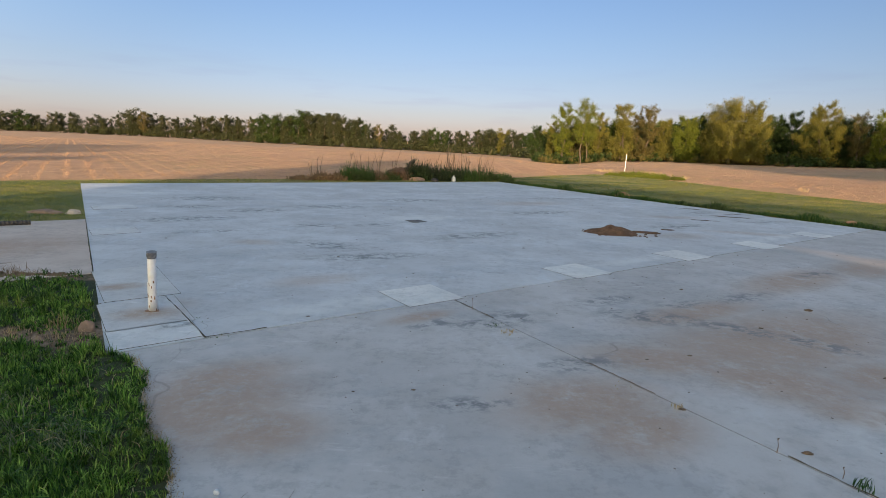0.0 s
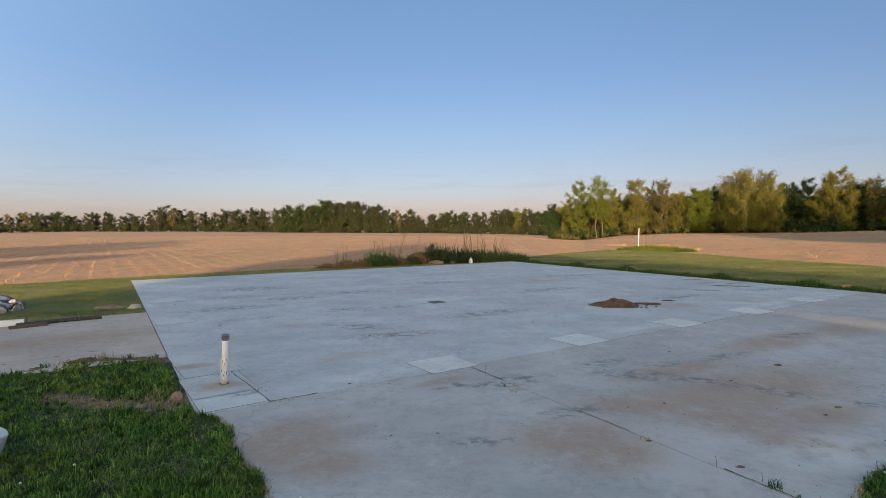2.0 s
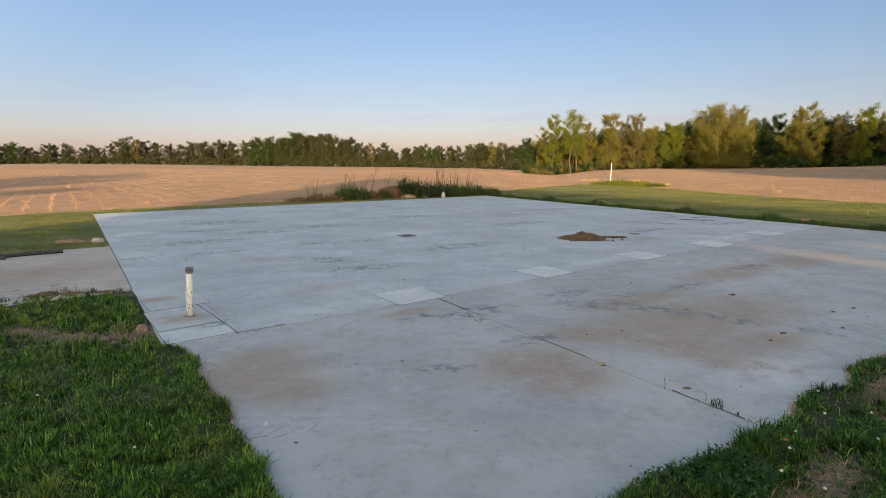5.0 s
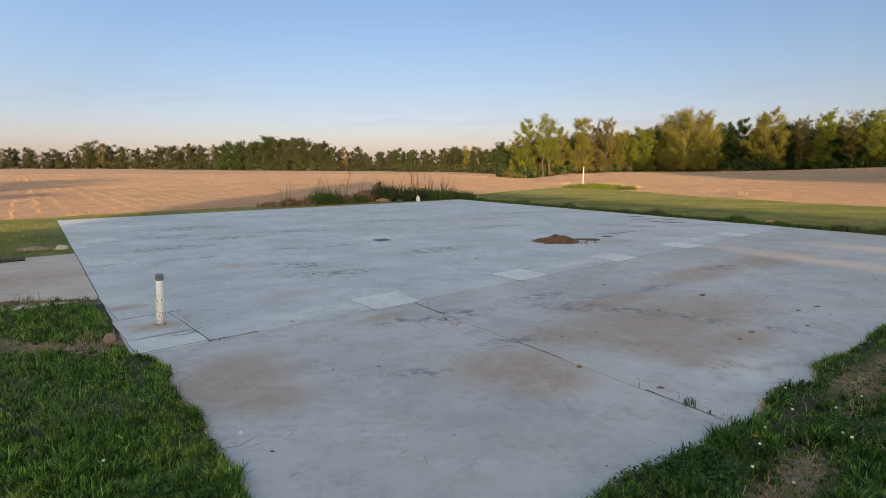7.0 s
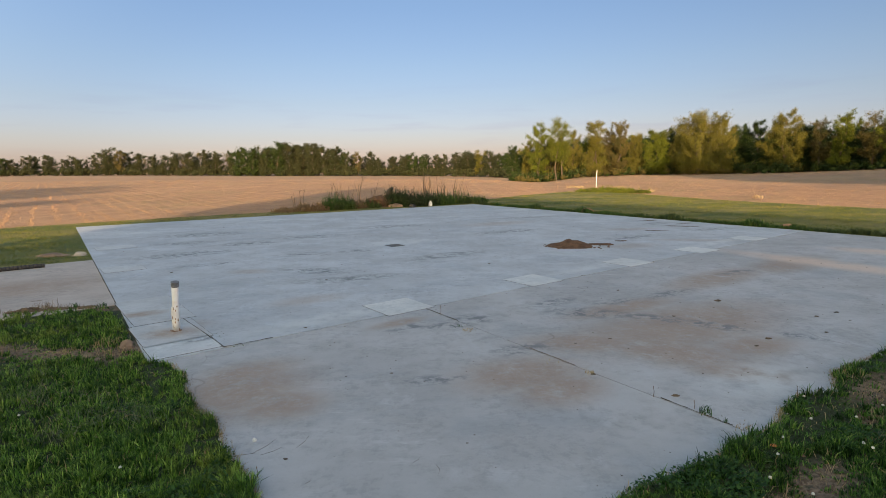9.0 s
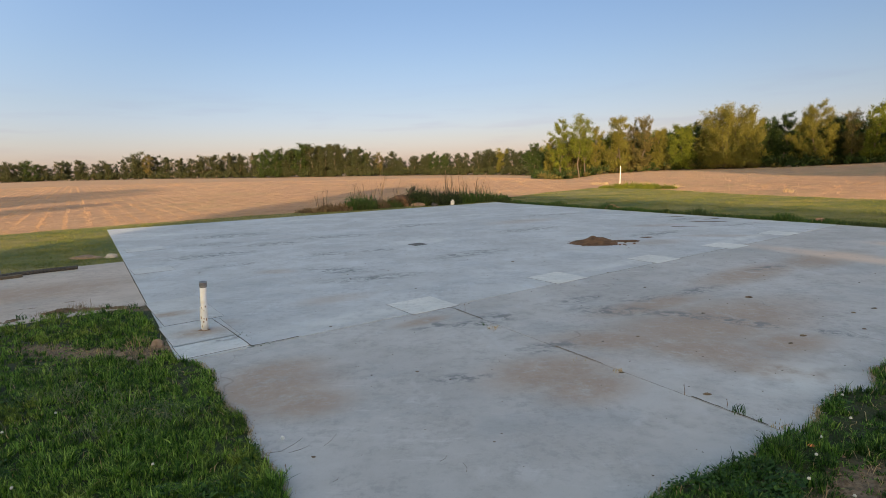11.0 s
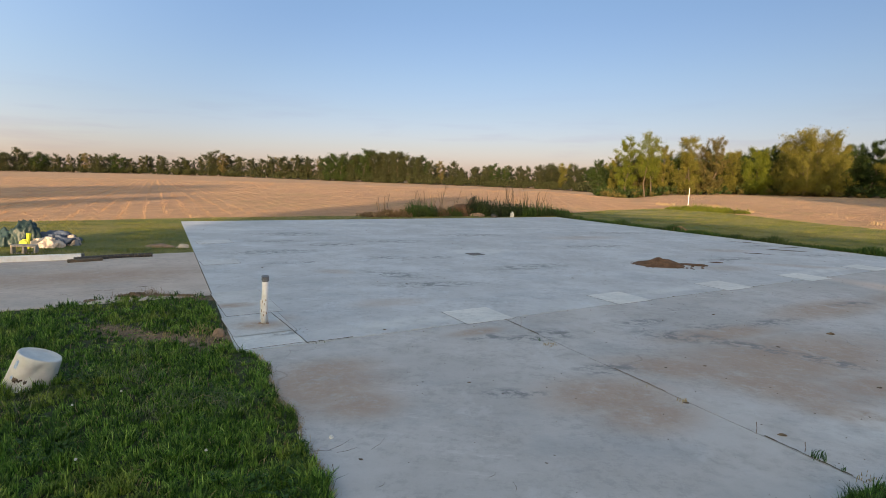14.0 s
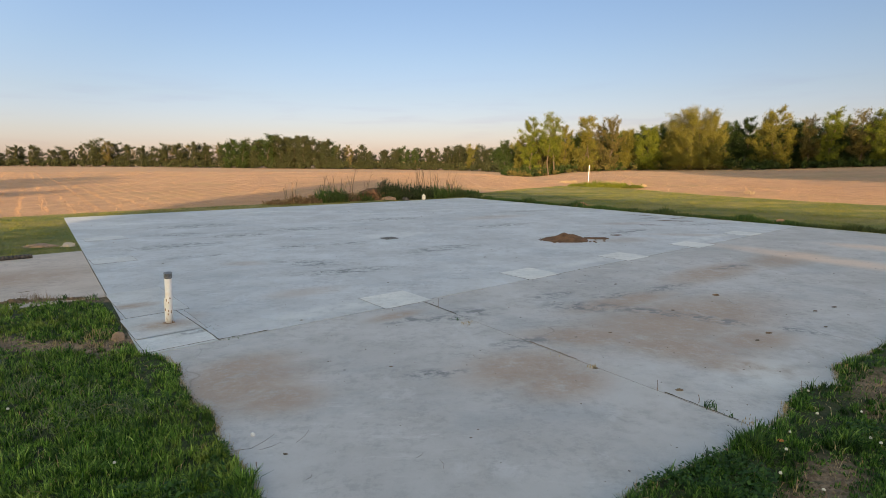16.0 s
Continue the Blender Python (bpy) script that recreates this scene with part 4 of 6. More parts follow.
# the nearer wood: azimuth, distance, top elevation, width, foliage, height of the lowest leaves, leaves, openness of the top
# from azimuth 28 on, the dark leaves also carry the wood's shade
NEAR_WOOD = [
    (7.8, 122, 2.15, 4.2, D, 0.1, 6000, 0.0), (9.3, 118, 2.6, 4.5, O, 0.1, 5500, 0.2), (10.4, 112, 4.5, 5.6, G, 0.22, 7500, 0.3), (12.3, 109, 5.05, 5.6, G, 0.34, 6500, 0.6),
    (11.6, 116, 2.4, 5.0, B, 0.05, 6000, 0.2), (13.7, 113, 3.7, 4.4, O, 0.12, 6000, 0.3), (15.7, 110, 4.75, 5.2, O, 0.06, 9500, 0.5), (17.2, 113, 4.0, 4.4, B, 0.08, 6000, 0.6), (18.2, 110, 4.4, 5.0, B, 0.1, 7500, 0.5),
    (19.7, 111, 3.1, 4.2, O, 0.06, 7000, 0.2), (21.6, 108, 3.35, 5.6, G, 0.05, 12000, 0.0), (22.6, 116, 3.5, 5.0, D, 0.1, 7000, 0.0),
    (24.2, 111, 4.0, 6.0, O, 0.04, 10000, 0.2), (25.7, 108, 4.8, 11.4, O, 0.03, 24000, 0.0), (27.2, 110, 4.1, 6.0, O, 0.04, 10000, 0.2), (28.6, 120, 3.6, 5.0, D, 0.05, 9000, 0.0),
    (30.0, 118, 3.9, 5.2, D, 0.05, 9000, 0.2), (32.0, 113, 4.55, 7.6, O, 0.12, 13000, 0.35), (33.9, 117, 3.5, 5.5, D, 0.06, 8500, 0.2), (34.7, 113, 4.0, 5.0, B, 0.2, 5000, 0.75),
    (36.3, 110, 4.5, 4.6, G, 0.2, 7000, 0.55), (37.4, 118, 3.0, 5.5, D, 0.06, 8500, 0.1), (38.2, 112, 4.4, 5.0, B, 0.25, 4500, 0.7), (39.7, 110, 4.2, 5.2, G, 0.15, 8500, 0.4), (41.0, 112, 4.2, 6.0, D, 0.08, 9000, 0.2),
    (42.5, 110, 4.4, 7.0, D, 0.1, 9000, 0.2), (44.5, 112, 4.2, 7.0, G, 0.1, 9000, 0.2), (47.0, 112, 4.4, 7.0, D, 0.1, 9000, 0.2)]
for i, (az, r, el, wide, leaf, low, leaves, airy) in enumerate(NEAR_WOOD):
    kind = {0: "bright green", 1: "olive yellow-green", 2: "dark green", 3: "brownish budding"}[LEAVES.index(leaf)]
    tree_at(az, r, el, wide, 100 + i, leaf=leaf, bare_part=low, n_leaf=int(leaves * 2.9), size=0.105, loose=0.052, limbs=34 if wide > 9 else 24, airy=airy, stems=3 if wide > 9 else 1 + (i % 3 == 0),
            label=f"{kind} spring tree at the field's far edge")

# a second row that fills the wood behind, mostly dark-leaved to carry its shade
rng = random.Random(8)
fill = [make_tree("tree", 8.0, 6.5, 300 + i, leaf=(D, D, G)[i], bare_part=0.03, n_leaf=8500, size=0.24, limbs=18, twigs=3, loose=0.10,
                  label="leafy filler tree added behind the wood and out of view for shade") for i in range(3)]
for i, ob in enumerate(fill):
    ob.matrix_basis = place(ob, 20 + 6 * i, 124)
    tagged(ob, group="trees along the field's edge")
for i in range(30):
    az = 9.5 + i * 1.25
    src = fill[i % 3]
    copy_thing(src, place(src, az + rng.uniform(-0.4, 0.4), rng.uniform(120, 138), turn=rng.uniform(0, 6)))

# the far wood and tree line: a few trees, repeated
# some distance haze is put into these muted, even leaf greens
FAR_GREEN = leaf_material("muted_hazy_leaves", (0.036, 0.046, 0.018), (0.050, 0.060, 0.023), (0.034, 0.041, 0.018))
far_kinds = []
for i, (tall, wide, leaf, low, leaves, airy) in enumerate(((17, 9, FAR_GREEN, 0.08, 6000, 0.2), (19, 8, FAR_GREEN, 0.18, 5200, 0.3), (15, 10, FAR_GREEN, 0.06, 6400, 0.1), (16, 8, O, 0.12, 4200, 0.3), (17, 7, B, 0.2, 2400, 0.5), (14, 9, D, 0.04, 5200, 0.0))):
    far_kinds.append(make_tree("tree", tall, wide, 400 + i, leaf=leaf, bare_part=low, n_leaf=int(leaves * 1.3), size=0.30, limbs=18, twigs=4, airy=airy, loose=0.075,
                               label="distant tree in the tree line across the field"))
FAR_TOP = np.array([(-52, 1.6), (-47.0, 1.2), (-45.6, 1.75), (-44.4, 1.2), (-42.5, 1.2), (-40, 1.4), (-37, 1.3), (-35.2, 1.8), (-34, 1.1), (-33, 1.3), (-31.8, 1.05), (-30.9, 1.9), (-28.8, 1.75), (-27, 1.35), (-24.7, 2.05), (-21.4, 1.8),
                    (-19.4, 1.9), (-17, 2.3), (-14.7, 2.7), (-13, 2.55), (-10.4, 2.5), (-8.9, 1.6), (-7.9, 2.1), (-5.9, 1.15), (-3, 1.3), (1, 1.3), (3.9, 1.9), (5.7, 1.3), (8, 1.7), (12, 1.6)])
used = set()
for i in range(168):
    az = -52 + i * 0.375 + rng.uniform(-0.2, 0.2)
    deep = i % 3
    d = float(np.interp(az, SKYLINE[:, 0], SKYLINE[:, 1])) if az < 7 else 240
    r = d + 6 + deep * 9 + rng.uniform(-4, 4)
    el = float(np.interp(az, FAR_TOP[:, 0], FAR_TOP[:, 1])) * (1.0 if deep == 0 else rng.uniform(0.62, 1.0)) + rng.uniform(-0.24, 0.22)
    k = 3 if 3.2 < az < 4.6 and deep == 0 else (4 if -8.6 < az < -7.2 and deep == 0 else rng.choice([0, 0, 1, 1, 2, 5, 2, 4] if az < -17 else [0, 1, 1, 0, 5, 1, 2, 0]))
    src = far_kinds[k]
    x, y = polar(az, r)
    tall = 1.62 + r * math.tan(radians(el)) - stand(x, y)
    s = tall / (17, 19, 15, 16, 17, 14)[k]
    w = s * rng.uniform(0.8, 1.5)
    pose_far = Matrix.Translation((x, y, stand(x, y) - 0.1)) @ Matrix.Rotation(rng.uniform(0, 6.28), 4, "Z") @ Matrix.Diagonal((w, w, s, 1))
    if k not in used:
        src.matrix_basis = pose_far
        used.add(k)
    else:
        ob = copy_thing(src, Matrix.Identity(4))
        ob.matrix_basis = pose_far
for src in far_kinds:
    tagged(src, group="far tree line")


def brush(name, az0, az1, r, count, tall, leaf, seed, label):
    """Undergrowth along the foot of a wood."""
    rng2 = np.random.default_rng(seed)
    cs, sp = [], []
    for k in range(count):
        az, rr = rng2.uniform(az0, az1), (float(np.interp(az0, SKYLINE[:, 0], SKYLINE[:, 1])) if r is None else r) + rng2.uniform(-2, 9)
        if r is None:
            rr = float(np.interp(az, SKYLINE[:, 0], SKYLINE[:, 1])) + rng2.uniform(-1, 14)
        x, y = polar(az, rr)
        t = tall * rng2.uniform(0.2, 1.0)
        cs.append((x, y, stand(x, y) + t * 0.5))
        sp.append(t * 0.6)
    v, f = leaf_cloud(cs, sp, 90, 0.09 * tall if tall < 4 else 0.075 * tall, rng2)
    tagged(array_mesh(name, v, f, leaf), label, "undergrowth", kind="stuff")


# shade at the wood's foot is put into the dark shrub leaves
brush("undergrowth", 7.5, 48, 110, 420, 2.4, LEAVES[2], 31, "shrubs along the foot of the near wood, shade in their dark colour")
brush("undergrowth", 8, 30, 108, 120, 1.8, LEAVES[3], 32, "brownish shrubs along the foot of the near wood")
brush("undergrowth", -53, 7.5, None, 800, 6.5, FAR_GREEN, 33, "dark shrubs along the foot of the far wood")


# ---- unseen barn and tall trees added behind the viewer for the long evening shade ----
def build_shade_barn():
    root = new("barn")
    # outline drawn to fit the edge of the shade on slab and field
    profile = [(-16.0, 4.4), (-13.2, 4.8), (-10.9, 5.8), (-9.9, 10.0), (-8.0, 10.2), (-1.0, 8.4), (10.0, 6.1), (19.0, 5.2)]

    def extrude(points, y0, y1):
        bm = bmesh.new()
        front = [bm.verts.new((x, y1, z)) for x, z in points]
        back = [bm.verts.new((x, y0, z)) for x, z in points]
        n = len(points)
        for k in range(n):
            j = (k + 1) % n
            bm.faces.new((front[k], front[j], back[j], back[k]))
        bm.faces.new(front[::-1])
        bm.faces.new(back)
        return bm

    part("wall", extrude([(-15.84, -0.1)] + [(x * 0.99, z - 0.22) for x, z in profile] + [(18.8, -0.1)], -38, -30.3), M_SIDING, root)
    for (xa, za), (xb, zb) in zip(profile, profile[1:]):
        part("roof", extrude([(xa, za - 0.2), (xa, za), (xb, zb), (xb, zb - 0.2)], -38.5, -30.0), M_ROOF, root)
    tagged(root, "unseen pale sided barn with a long low wing, added to cast shade", "barn")


build_shade_barn()
shade_tree = make_tree("tree", 11.2, 5.5, 350, leaf=G, bare_part=0.55, n_leaf=6000, size=0.3, twigs=3, loose=0.08, label="unseen tall leafy tree with a high crown, added to cast shade")
shade_tree.location = (-10.2, -30, -0.1)
# unseen copies, added to shade the field on the left
for x, y, k in ((-25.0, -20, 0.68), (-32.5, -17, 0.85), (-37.5, -14, 0.95), (-43, -10, 1.0)):
    ob = copy_thing(shade_tree, Matrix.Identity(4))
    ob.matrix_basis = Matrix.Translation((x, y, -0.1)) @ Matrix.Rotation(x, 4, "Z") @ Matrix.Diagonal((k * 1.3, k * 1.3, k, 1))
# unseen copies of the filler trees, added to shade the field on the right
for i, (x, y, s) in enumerate(((31.5, 6, 1.2), (33.5, 0, 1.4), (36, 10, 1.9), (43, 14, 2.0), (51, 10, 2.1), (60, 14, 2.0), (70, 12, 2.0))):
    ob = copy_thing(fill[i % 3], Matrix.Identity(4))
    ob.matrix_basis = Matrix.Translation((x, y, -0.1)) @ Matrix.Rotation(i * 1.3, 4, "Z") @ Matrix.Diagonal((s, s, s, 1))


# ---- things on and round the concrete ----
def build_standpipe():
    root = new("standpipe")
    root.location = (-2.276, 4.325, 0.0)
    lean = Vector((0.05, -0.06, 0.53))
    pts = [lean * f for f in (-0.02, 0.3, 0.6, 0.905)]
    smooth(part("pipe", tube(pts, [0.034] * 4, 16), M_PVC, root, "scuffed white plastic pipe"))
    part("coupling", tube([lean * 0.90, lean * 0.93, lean * 0.985, lean * 1.0], [0.035, 0.039, 0.037, 0.041], 16), M_CAP, root, "dark grey pipe coupling with a ragged rim")
    rng3 = random.Random(2)
    for k in range(9):
        f, a = rng3.choice((rng3.uniform(0.02, 0.5), rng3.uniform(0.02, 0.35), rng3.uniform(0.4, 0.65))), rng3.uniform(3.4, 6.2)
        c = lean * f + Vector((math.cos(a), math.sin(a), 0)) * 0.0335
        part("scuff", lump(c, (0.006 * rng3.uniform(0.5, 1.3), 0.005, 0.014 * rng3.uniform(0.5, 1.8)), k, sub=1, flat=False), M_RUST, root)
    tagged(root, "white plastic standpipe with rust-brown scuffs rising from the slab", "pipe")
    stub = mesh_object("pipe_stub", tube([(-2.325, 4.355, -0.01), (-2.325, 4.355, 0.10), (-2.32, 4.35, 0.25)], [0.009, 0.009, 0.008], 8), M_PVC)
    tagged(stub, "thin white plastic tube beside the standpipe", "pipe")
    ring = mesh_object("dirt_ring", lump((-2.28, 4.32, 0.0), (0.062, 0.050, 0.010), 4, sub=2), M_RUST)
    tagged(ring, "brown dirt crust round the standpipe's foot", "dirt")


def build_drain():
    m = Matrix.Rotation(radians(37), 2)
    c = Vector((-0.49, 10.37))

    def rect(u, v, a, b):
        return [tuple(c + m @ Vector((u + p * a, v + q * b))) for p, q in ((-1, -1), (1, -1), (1, 1), (-1, 1))]
    base = mesh_object("floor_drain", prism(rect(0, 0, 0.15, 0.15), -0.03, 0.0025), M_JOINT)
    for u, v, a, b in ((-0.14, 0, 0.012, 0.15), (0.14, 0, 0.012, 0.15), (0, -0.14, 0.128, 0.012), (0, 0.14, 0.128, 0.012)):
        part("frame_bar", prism(rect(u, v, a, b), -0.01, 0.007, 0.001), M_IRON, base)
    for k in range(7):
        part("slat", prism(rect(-0.105 + 0.035 * k, 0, 0.010, 0.127), -0.01, 0.006, 0.001), M_IRON, base)
    tagged(base, "dark square iron floor drain grate in the slab", "drain")


def build_dirt_pile():
    bm = bmesh.new()
    n, k = 36, 14
    rows = []
    for i in range(k + 1):
        f = i / k
        row = []
        for j in range(n):
            a = 2 * math.pi * j / n
            r = f * (1 + 0.22 * noise.noise((math.cos(a) * 1.6, math.sin(a) * 1.6, 3.0)))
            x, y = r * 0.54 * math.cos(a), r * 0.34 * math.sin(a)
            top = max(0.0, 1 - f) ** 0.9 * (0.15 + 0.07 * noise.noise((x * 5, y * 5, 1))) + 0.05 * math.exp(-((x - 0.34) ** 2 + y * y) / 0.03) * (1 - f)
            row.append(bm.verts.new((3.14 + x * 0.9 - y * 0.25, 9.93 + y + x * 0.12, max(0.0, top + 0.012 * noise.noise((x * 25, y * 25, 5)) * (f < 1)) - (0.004 if f == 1 else 0))))
        rows.append(row)
    for a, b in zip(rows, rows[1:]):
        for j in range(n):
            q = (a[j], b[j], b[(j + 1) % n], a[(j + 1) % n])
            bm.faces.new(q)
    bmesh.ops.remove_doubles(bm, verts=bm.verts[:], dist=0.0005)
    root = mesh_object("dirt_pile", bm, M_DIRT)
    tagged(root, "low pile of brown crumbly dirt on the concrete", "dirt pile")
    rng3 = random.Random(6)
    for i in range(40):
        a, r = rng3.uniform(0, 6.28), rng3.uniform(0.5, 0.85)
        x, y = 3.16 + math.cos(a) * r * 0.72 + (0.35 if i % 3 == 0 else 0), 9.92 + math.sin(a) * r * 0.5
        q = rng3.uniform(0.012, 0.035)
        part("clod", lump((x, y, -0.002), (q, q * 0.8, q * 0.6), i, sub=1), M_DIRT, root)
    spill = mesh_object("dirt_spill", lump((3.85, 10.12, -0.004), (0.30, 0.10, 0.02), 9, 0.6, 3), M_DIRT)
    tagged(spill, "thin smear of spilled dirt on the concrete", "dirt")
    spill = mesh_object("dirt_spill", lump((4.4, 10.6, -0.004), (0.14, 0.05, 0.012), 12, 0.6, 3), M_DIRT)
    tagged(spill, "thin smear of spilled dirt on the concrete", "dirt")


def bucket_dent(a, z):
    """How far the crushed side is pushed in: a slanting crease and a hollow under it."""
    crease = math.exp(-((a - 5.25 - (z - 0.16) * 4.2) ** 2) / 0.022)
    hollow = math.exp(-((a - 5.75) ** 2) / 0.20 - ((z - 0.14) ** 2) / 0.014)
    return 1 - 0.13 * crease * min(1.0, max(0.0, (0.31 - z) / 0.06)) - 0.15 * hollow


def build_bucket():
    root = new("bucket")
    root.matrix_basis = Matrix.Translation((-3.23, 2.38, -0.055)) @ Matrix.Rotation(radians(-12), 4, "X") @ Matrix.Rotation(radians(18), 4, "Y") @ Matrix.Diagonal((0.99, 0.99, 0.88, 1))
    bm = bmesh.new()
    rings = []
    profile = [(0.165, 0.0), (0.170, 0.0), (0.170, 0.02), (0.162, 0.024), (0.160, 0.06), (0.157, 0.10), (0.155, 0.15), (0.153, 0.19), (0.150, 0.24), (0.148, 0.28), (0.147, 0.315), (0.143, 0.325), (0.132, 0.328), (0.128, 0.324), (0.06, 0.325), (0.0, 0.321)]
    n = 64
    for r, z in profile:
        ring = []
        for j in range(n):
            a = 2 * math.pi * j / n
            dent = bucket_dent(a, z)
            ring.append(bm.verts.new((r * dent * math.cos(a), r * dent * math.sin(a), z)))
        rings.append(ring)
    for a, b in zip(rings, rings[1:]):
        for j in range(n):
            bm.faces.new((a[j], a[(j + 1) % n], b[(j + 1) % n], b[j]))
    bmesh.ops.remove_doubles(bm, verts=bm.verts[:], dist=0.0004)
    smooth(part("shell", bm, M_BUCKET, root, "dented white plastic shell"))
    for name, mat, a0, a1, z0, z1 in (("print", M_BLUE, 4.42, 4.62, 0.21, 0.28), ("print", M_BLUE, 4.5, 4.65, 0.12, 0.15), ("smear", M_DARKHOLE, 4.78, 5.30, 0.115, 0.140), ("smear", M_DARKHOLE, 4.66, 4.86, 0.105, 0.145)):
        bm = bmesh.new()
        grid = []
        for i in range(7):
            a = a0 + (a1 - a0) * i / 6
            col = []
            for z in (z0, (z0 + z1) / 2, z1):
                z = z + 0.008 * math.sin(i * 2.2)
                dent = bucket_dent(a, z)
                r = (np.interp(z, [0.0, 0.024, 0.15, 0.24, 0.315], [0.166, 0.162, 0.155, 0.150, 0.147]) + 0.0016) * dent
                col.append(bm.verts.new((r * math.cos(a), r * math.sin(a), z)))
            grid.append(col)
        for c0, c1 in zip(grid, grid[1:]):
            for i in range(2):
                bm.faces.new((c0[i], c1[i], c1[i + 1], c0[i + 1]))
        part(name, bm, mat, root, "faded blue print" if mat is M_BLUE else "dark brown smear")
    tagged(root, "dented white plastic bucket lying upside down in the grass", "bucket")


def fold(center, size, seed, mat, name, label, category, sharp=0.5, sub=5, parent=None):
    """Crumpled plastic or cloth in a heap."""
    bm = bmesh.new()
    bmesh.ops.create_icosphere(bm, subdivisions=sub, radius=1.0)
    off = Vector((seed * 5.1, seed * 2.7, seed * 0.9))
    for v in bm.verts:
        g = Vector((v.co.x * 1.5, v.co.y * 1.5, v.co.z * 0.6))
        k = 1 + sharp * (0.35 - abs(noise.noise(g + off)) * 1.7) + sharp * 0.35 * (1 - 2.4 * abs(noise.noise(g * 2.6 + off)))
        c = v.co * k
        c.z = max(c.z, -0.2)
        v.co = Vector((c.x * size[0], c.y * size[1], (c.z + 0.2) * size[2])) - v.co * 0.03 * abs(noise.noise(v.co * 9 + off))
    bmesh.ops.translate(bm, verts=bm.verts[:], vec=center)
    if parent is not None:
        return part(name, bm, mat, parent, label)
    return tagged(smooth(mesh_object(name, bm, mat)), label, category)


def build_side_clutter():
    g = -0.03
    # heap of bags and cloth on the grass beyond the pad
    fold((-10.1, 8.72, g), (0.32, 0.26, 0.32), 1, M_TARP_GREEN, "plastic_bag", "dark green crumpled plastic bag in the heap", "bag", 0.36)
    fold((-9.66, 8.86, g), (0.27, 0.24, 0.42), 2, M_TARP_GREEN, "plastic_bag", "tall dark green crumpled plastic bag in the heap", "bag", 0.38)
    fold((-10.45, 8.5, g), (0.24, 0.24, 0.26), 3, M_TARP_GREEN, "plastic_bag", "dark crumpled bag with a pale rim in the heap", "bag", 0.34)
    fold((-9.35, 9.25, g), (0.46, 0.26, 0.22), 4, M_TARP_BLUE, "blue_tarp", "faded navy tarp crumpled on the grass", "tarp", 0.55)
    fold((-9.2, 8.85, g), (0.30, 0.18, 0.16), 5, M_CLOTH, "cloth", "beige cloth crumpled on the grass", "cloth", 0.6)
    fold((-9.0, 9.28, g), (0.15, 0.13, 0.16), 6, M_CLOTH, "cloth", "off-white plastic scrap on the grass", "cloth", 0.6)
    fold((-10.3, 8.25, g), (0.11, 0.10, 0.22), 8, M_CLOTH, "cloth", "pale cloth end among dark bags", "cloth", 0.5)
    reel = new("toy_reel")
    reel.matrix_basis = Matrix.Translation((-9.35, 8.48, 0.0)) @ Matrix.Rotation(radians(30), 4, "Z")
    part("disc", tube([(0, -0.05, 0.11), (0, -0.03, 0.11)], [0.07, 0.07], 14), M_YELLOW, reel)
    part("disc", tube([(0, 0.04, 0.13), (0, 0.06, 0.13)], [0.06, 0.06], 14), M_YELLOW, reel)
    part("upright", tube([(0.07, 0, 0.0), (0.08, 0, 0.18), (0.10, 0.0, 0.31)], [0.03, 0.035, 0.05], 10), M_YELLOW, reel)
    tagged(reel, "lime yellow plastic toy by the heap of bags", "toy")
    # hollow concrete block
    block = new("concrete_block")
    block.matrix_basis = Matrix.Translation((-8.84, 7.98, -0.03)) @ Matrix.Rotation(radians(30), 4, "Z") @ Matrix.Rotation(radians(3), 4, "Y")
    for x in (-0.18, 0.0, 0.18):
        part("web", box((x, 0, 0.095), (0.034, 0.19, 0.19), bevel=0.004), M_BLOCK, block)
    for z in (0.016, 0.174):
        for x in (-0.09, 0.09):
            part("face", box((x, 0, z), (0.146, 0.188, 0.032), bevel=0.003), M_BLOCK, block)
    tagged(block, "hollow concrete block lying on its side on the grass", "concrete block")
    # long white post on the pad's edge
    d = Vector((-0.825, -0.565))
    turn = Matrix.Rotation(math.atan2(d.y, d.x), 4, "Z")
    rail = mesh_object("white_post", box((-7.36 + d.x * 2.4, 7.66 + d.y * 2.4, 0.042), (4.8, 0.105, 0.105), bevel=0.008, turn=turn), M_PVC)
    tagged(rail, "long white vinyl post lying on the drive's edge", "post")
    plug = mesh_object("post_cap", box((-7.36 - d.x * 0.02, 7.66 - d.y * 0.02, 0.042), (0.036, 0.112, 0.112), bevel=0.006, turn=turn), M_IRON)
    tagged(plug, "black cap against the white post's end", "cap")
    # corrugated black pipe and a wood scrap
    n = 90
    pts, radii = [], []
    for i in range(n):
        f = i / (n - 1)
        p = Vector((-7.30, 7.42, 0.03)).lerp(Vector((-6.42, 8.28, 0.03)), f)
        p += Vector((-0.02, 0.03, 0)) * math.sin(f * 3.1) * 2
        pts.append(p)
        radii.append(0.040 if i % 4 < 2 else 0.033)
    pipe = mesh_object("corrugated_pipe", tube(pts, radii, 12), M_BLACKPIPE)
    tagged(pipe, "black corrugated drain pipe lying on the drive", "pipe")
    scrap = mesh_object("wood_scrap", box((-7.12, 7.46, 0.015), (0.52, 0.13, 0.05), bevel=0.006, turn=Matrix.Rotation(radians(46), 4, "Z")), M_BARK)
    tagged(scrap, "weathered brown wood scrap beside the white post", "board")


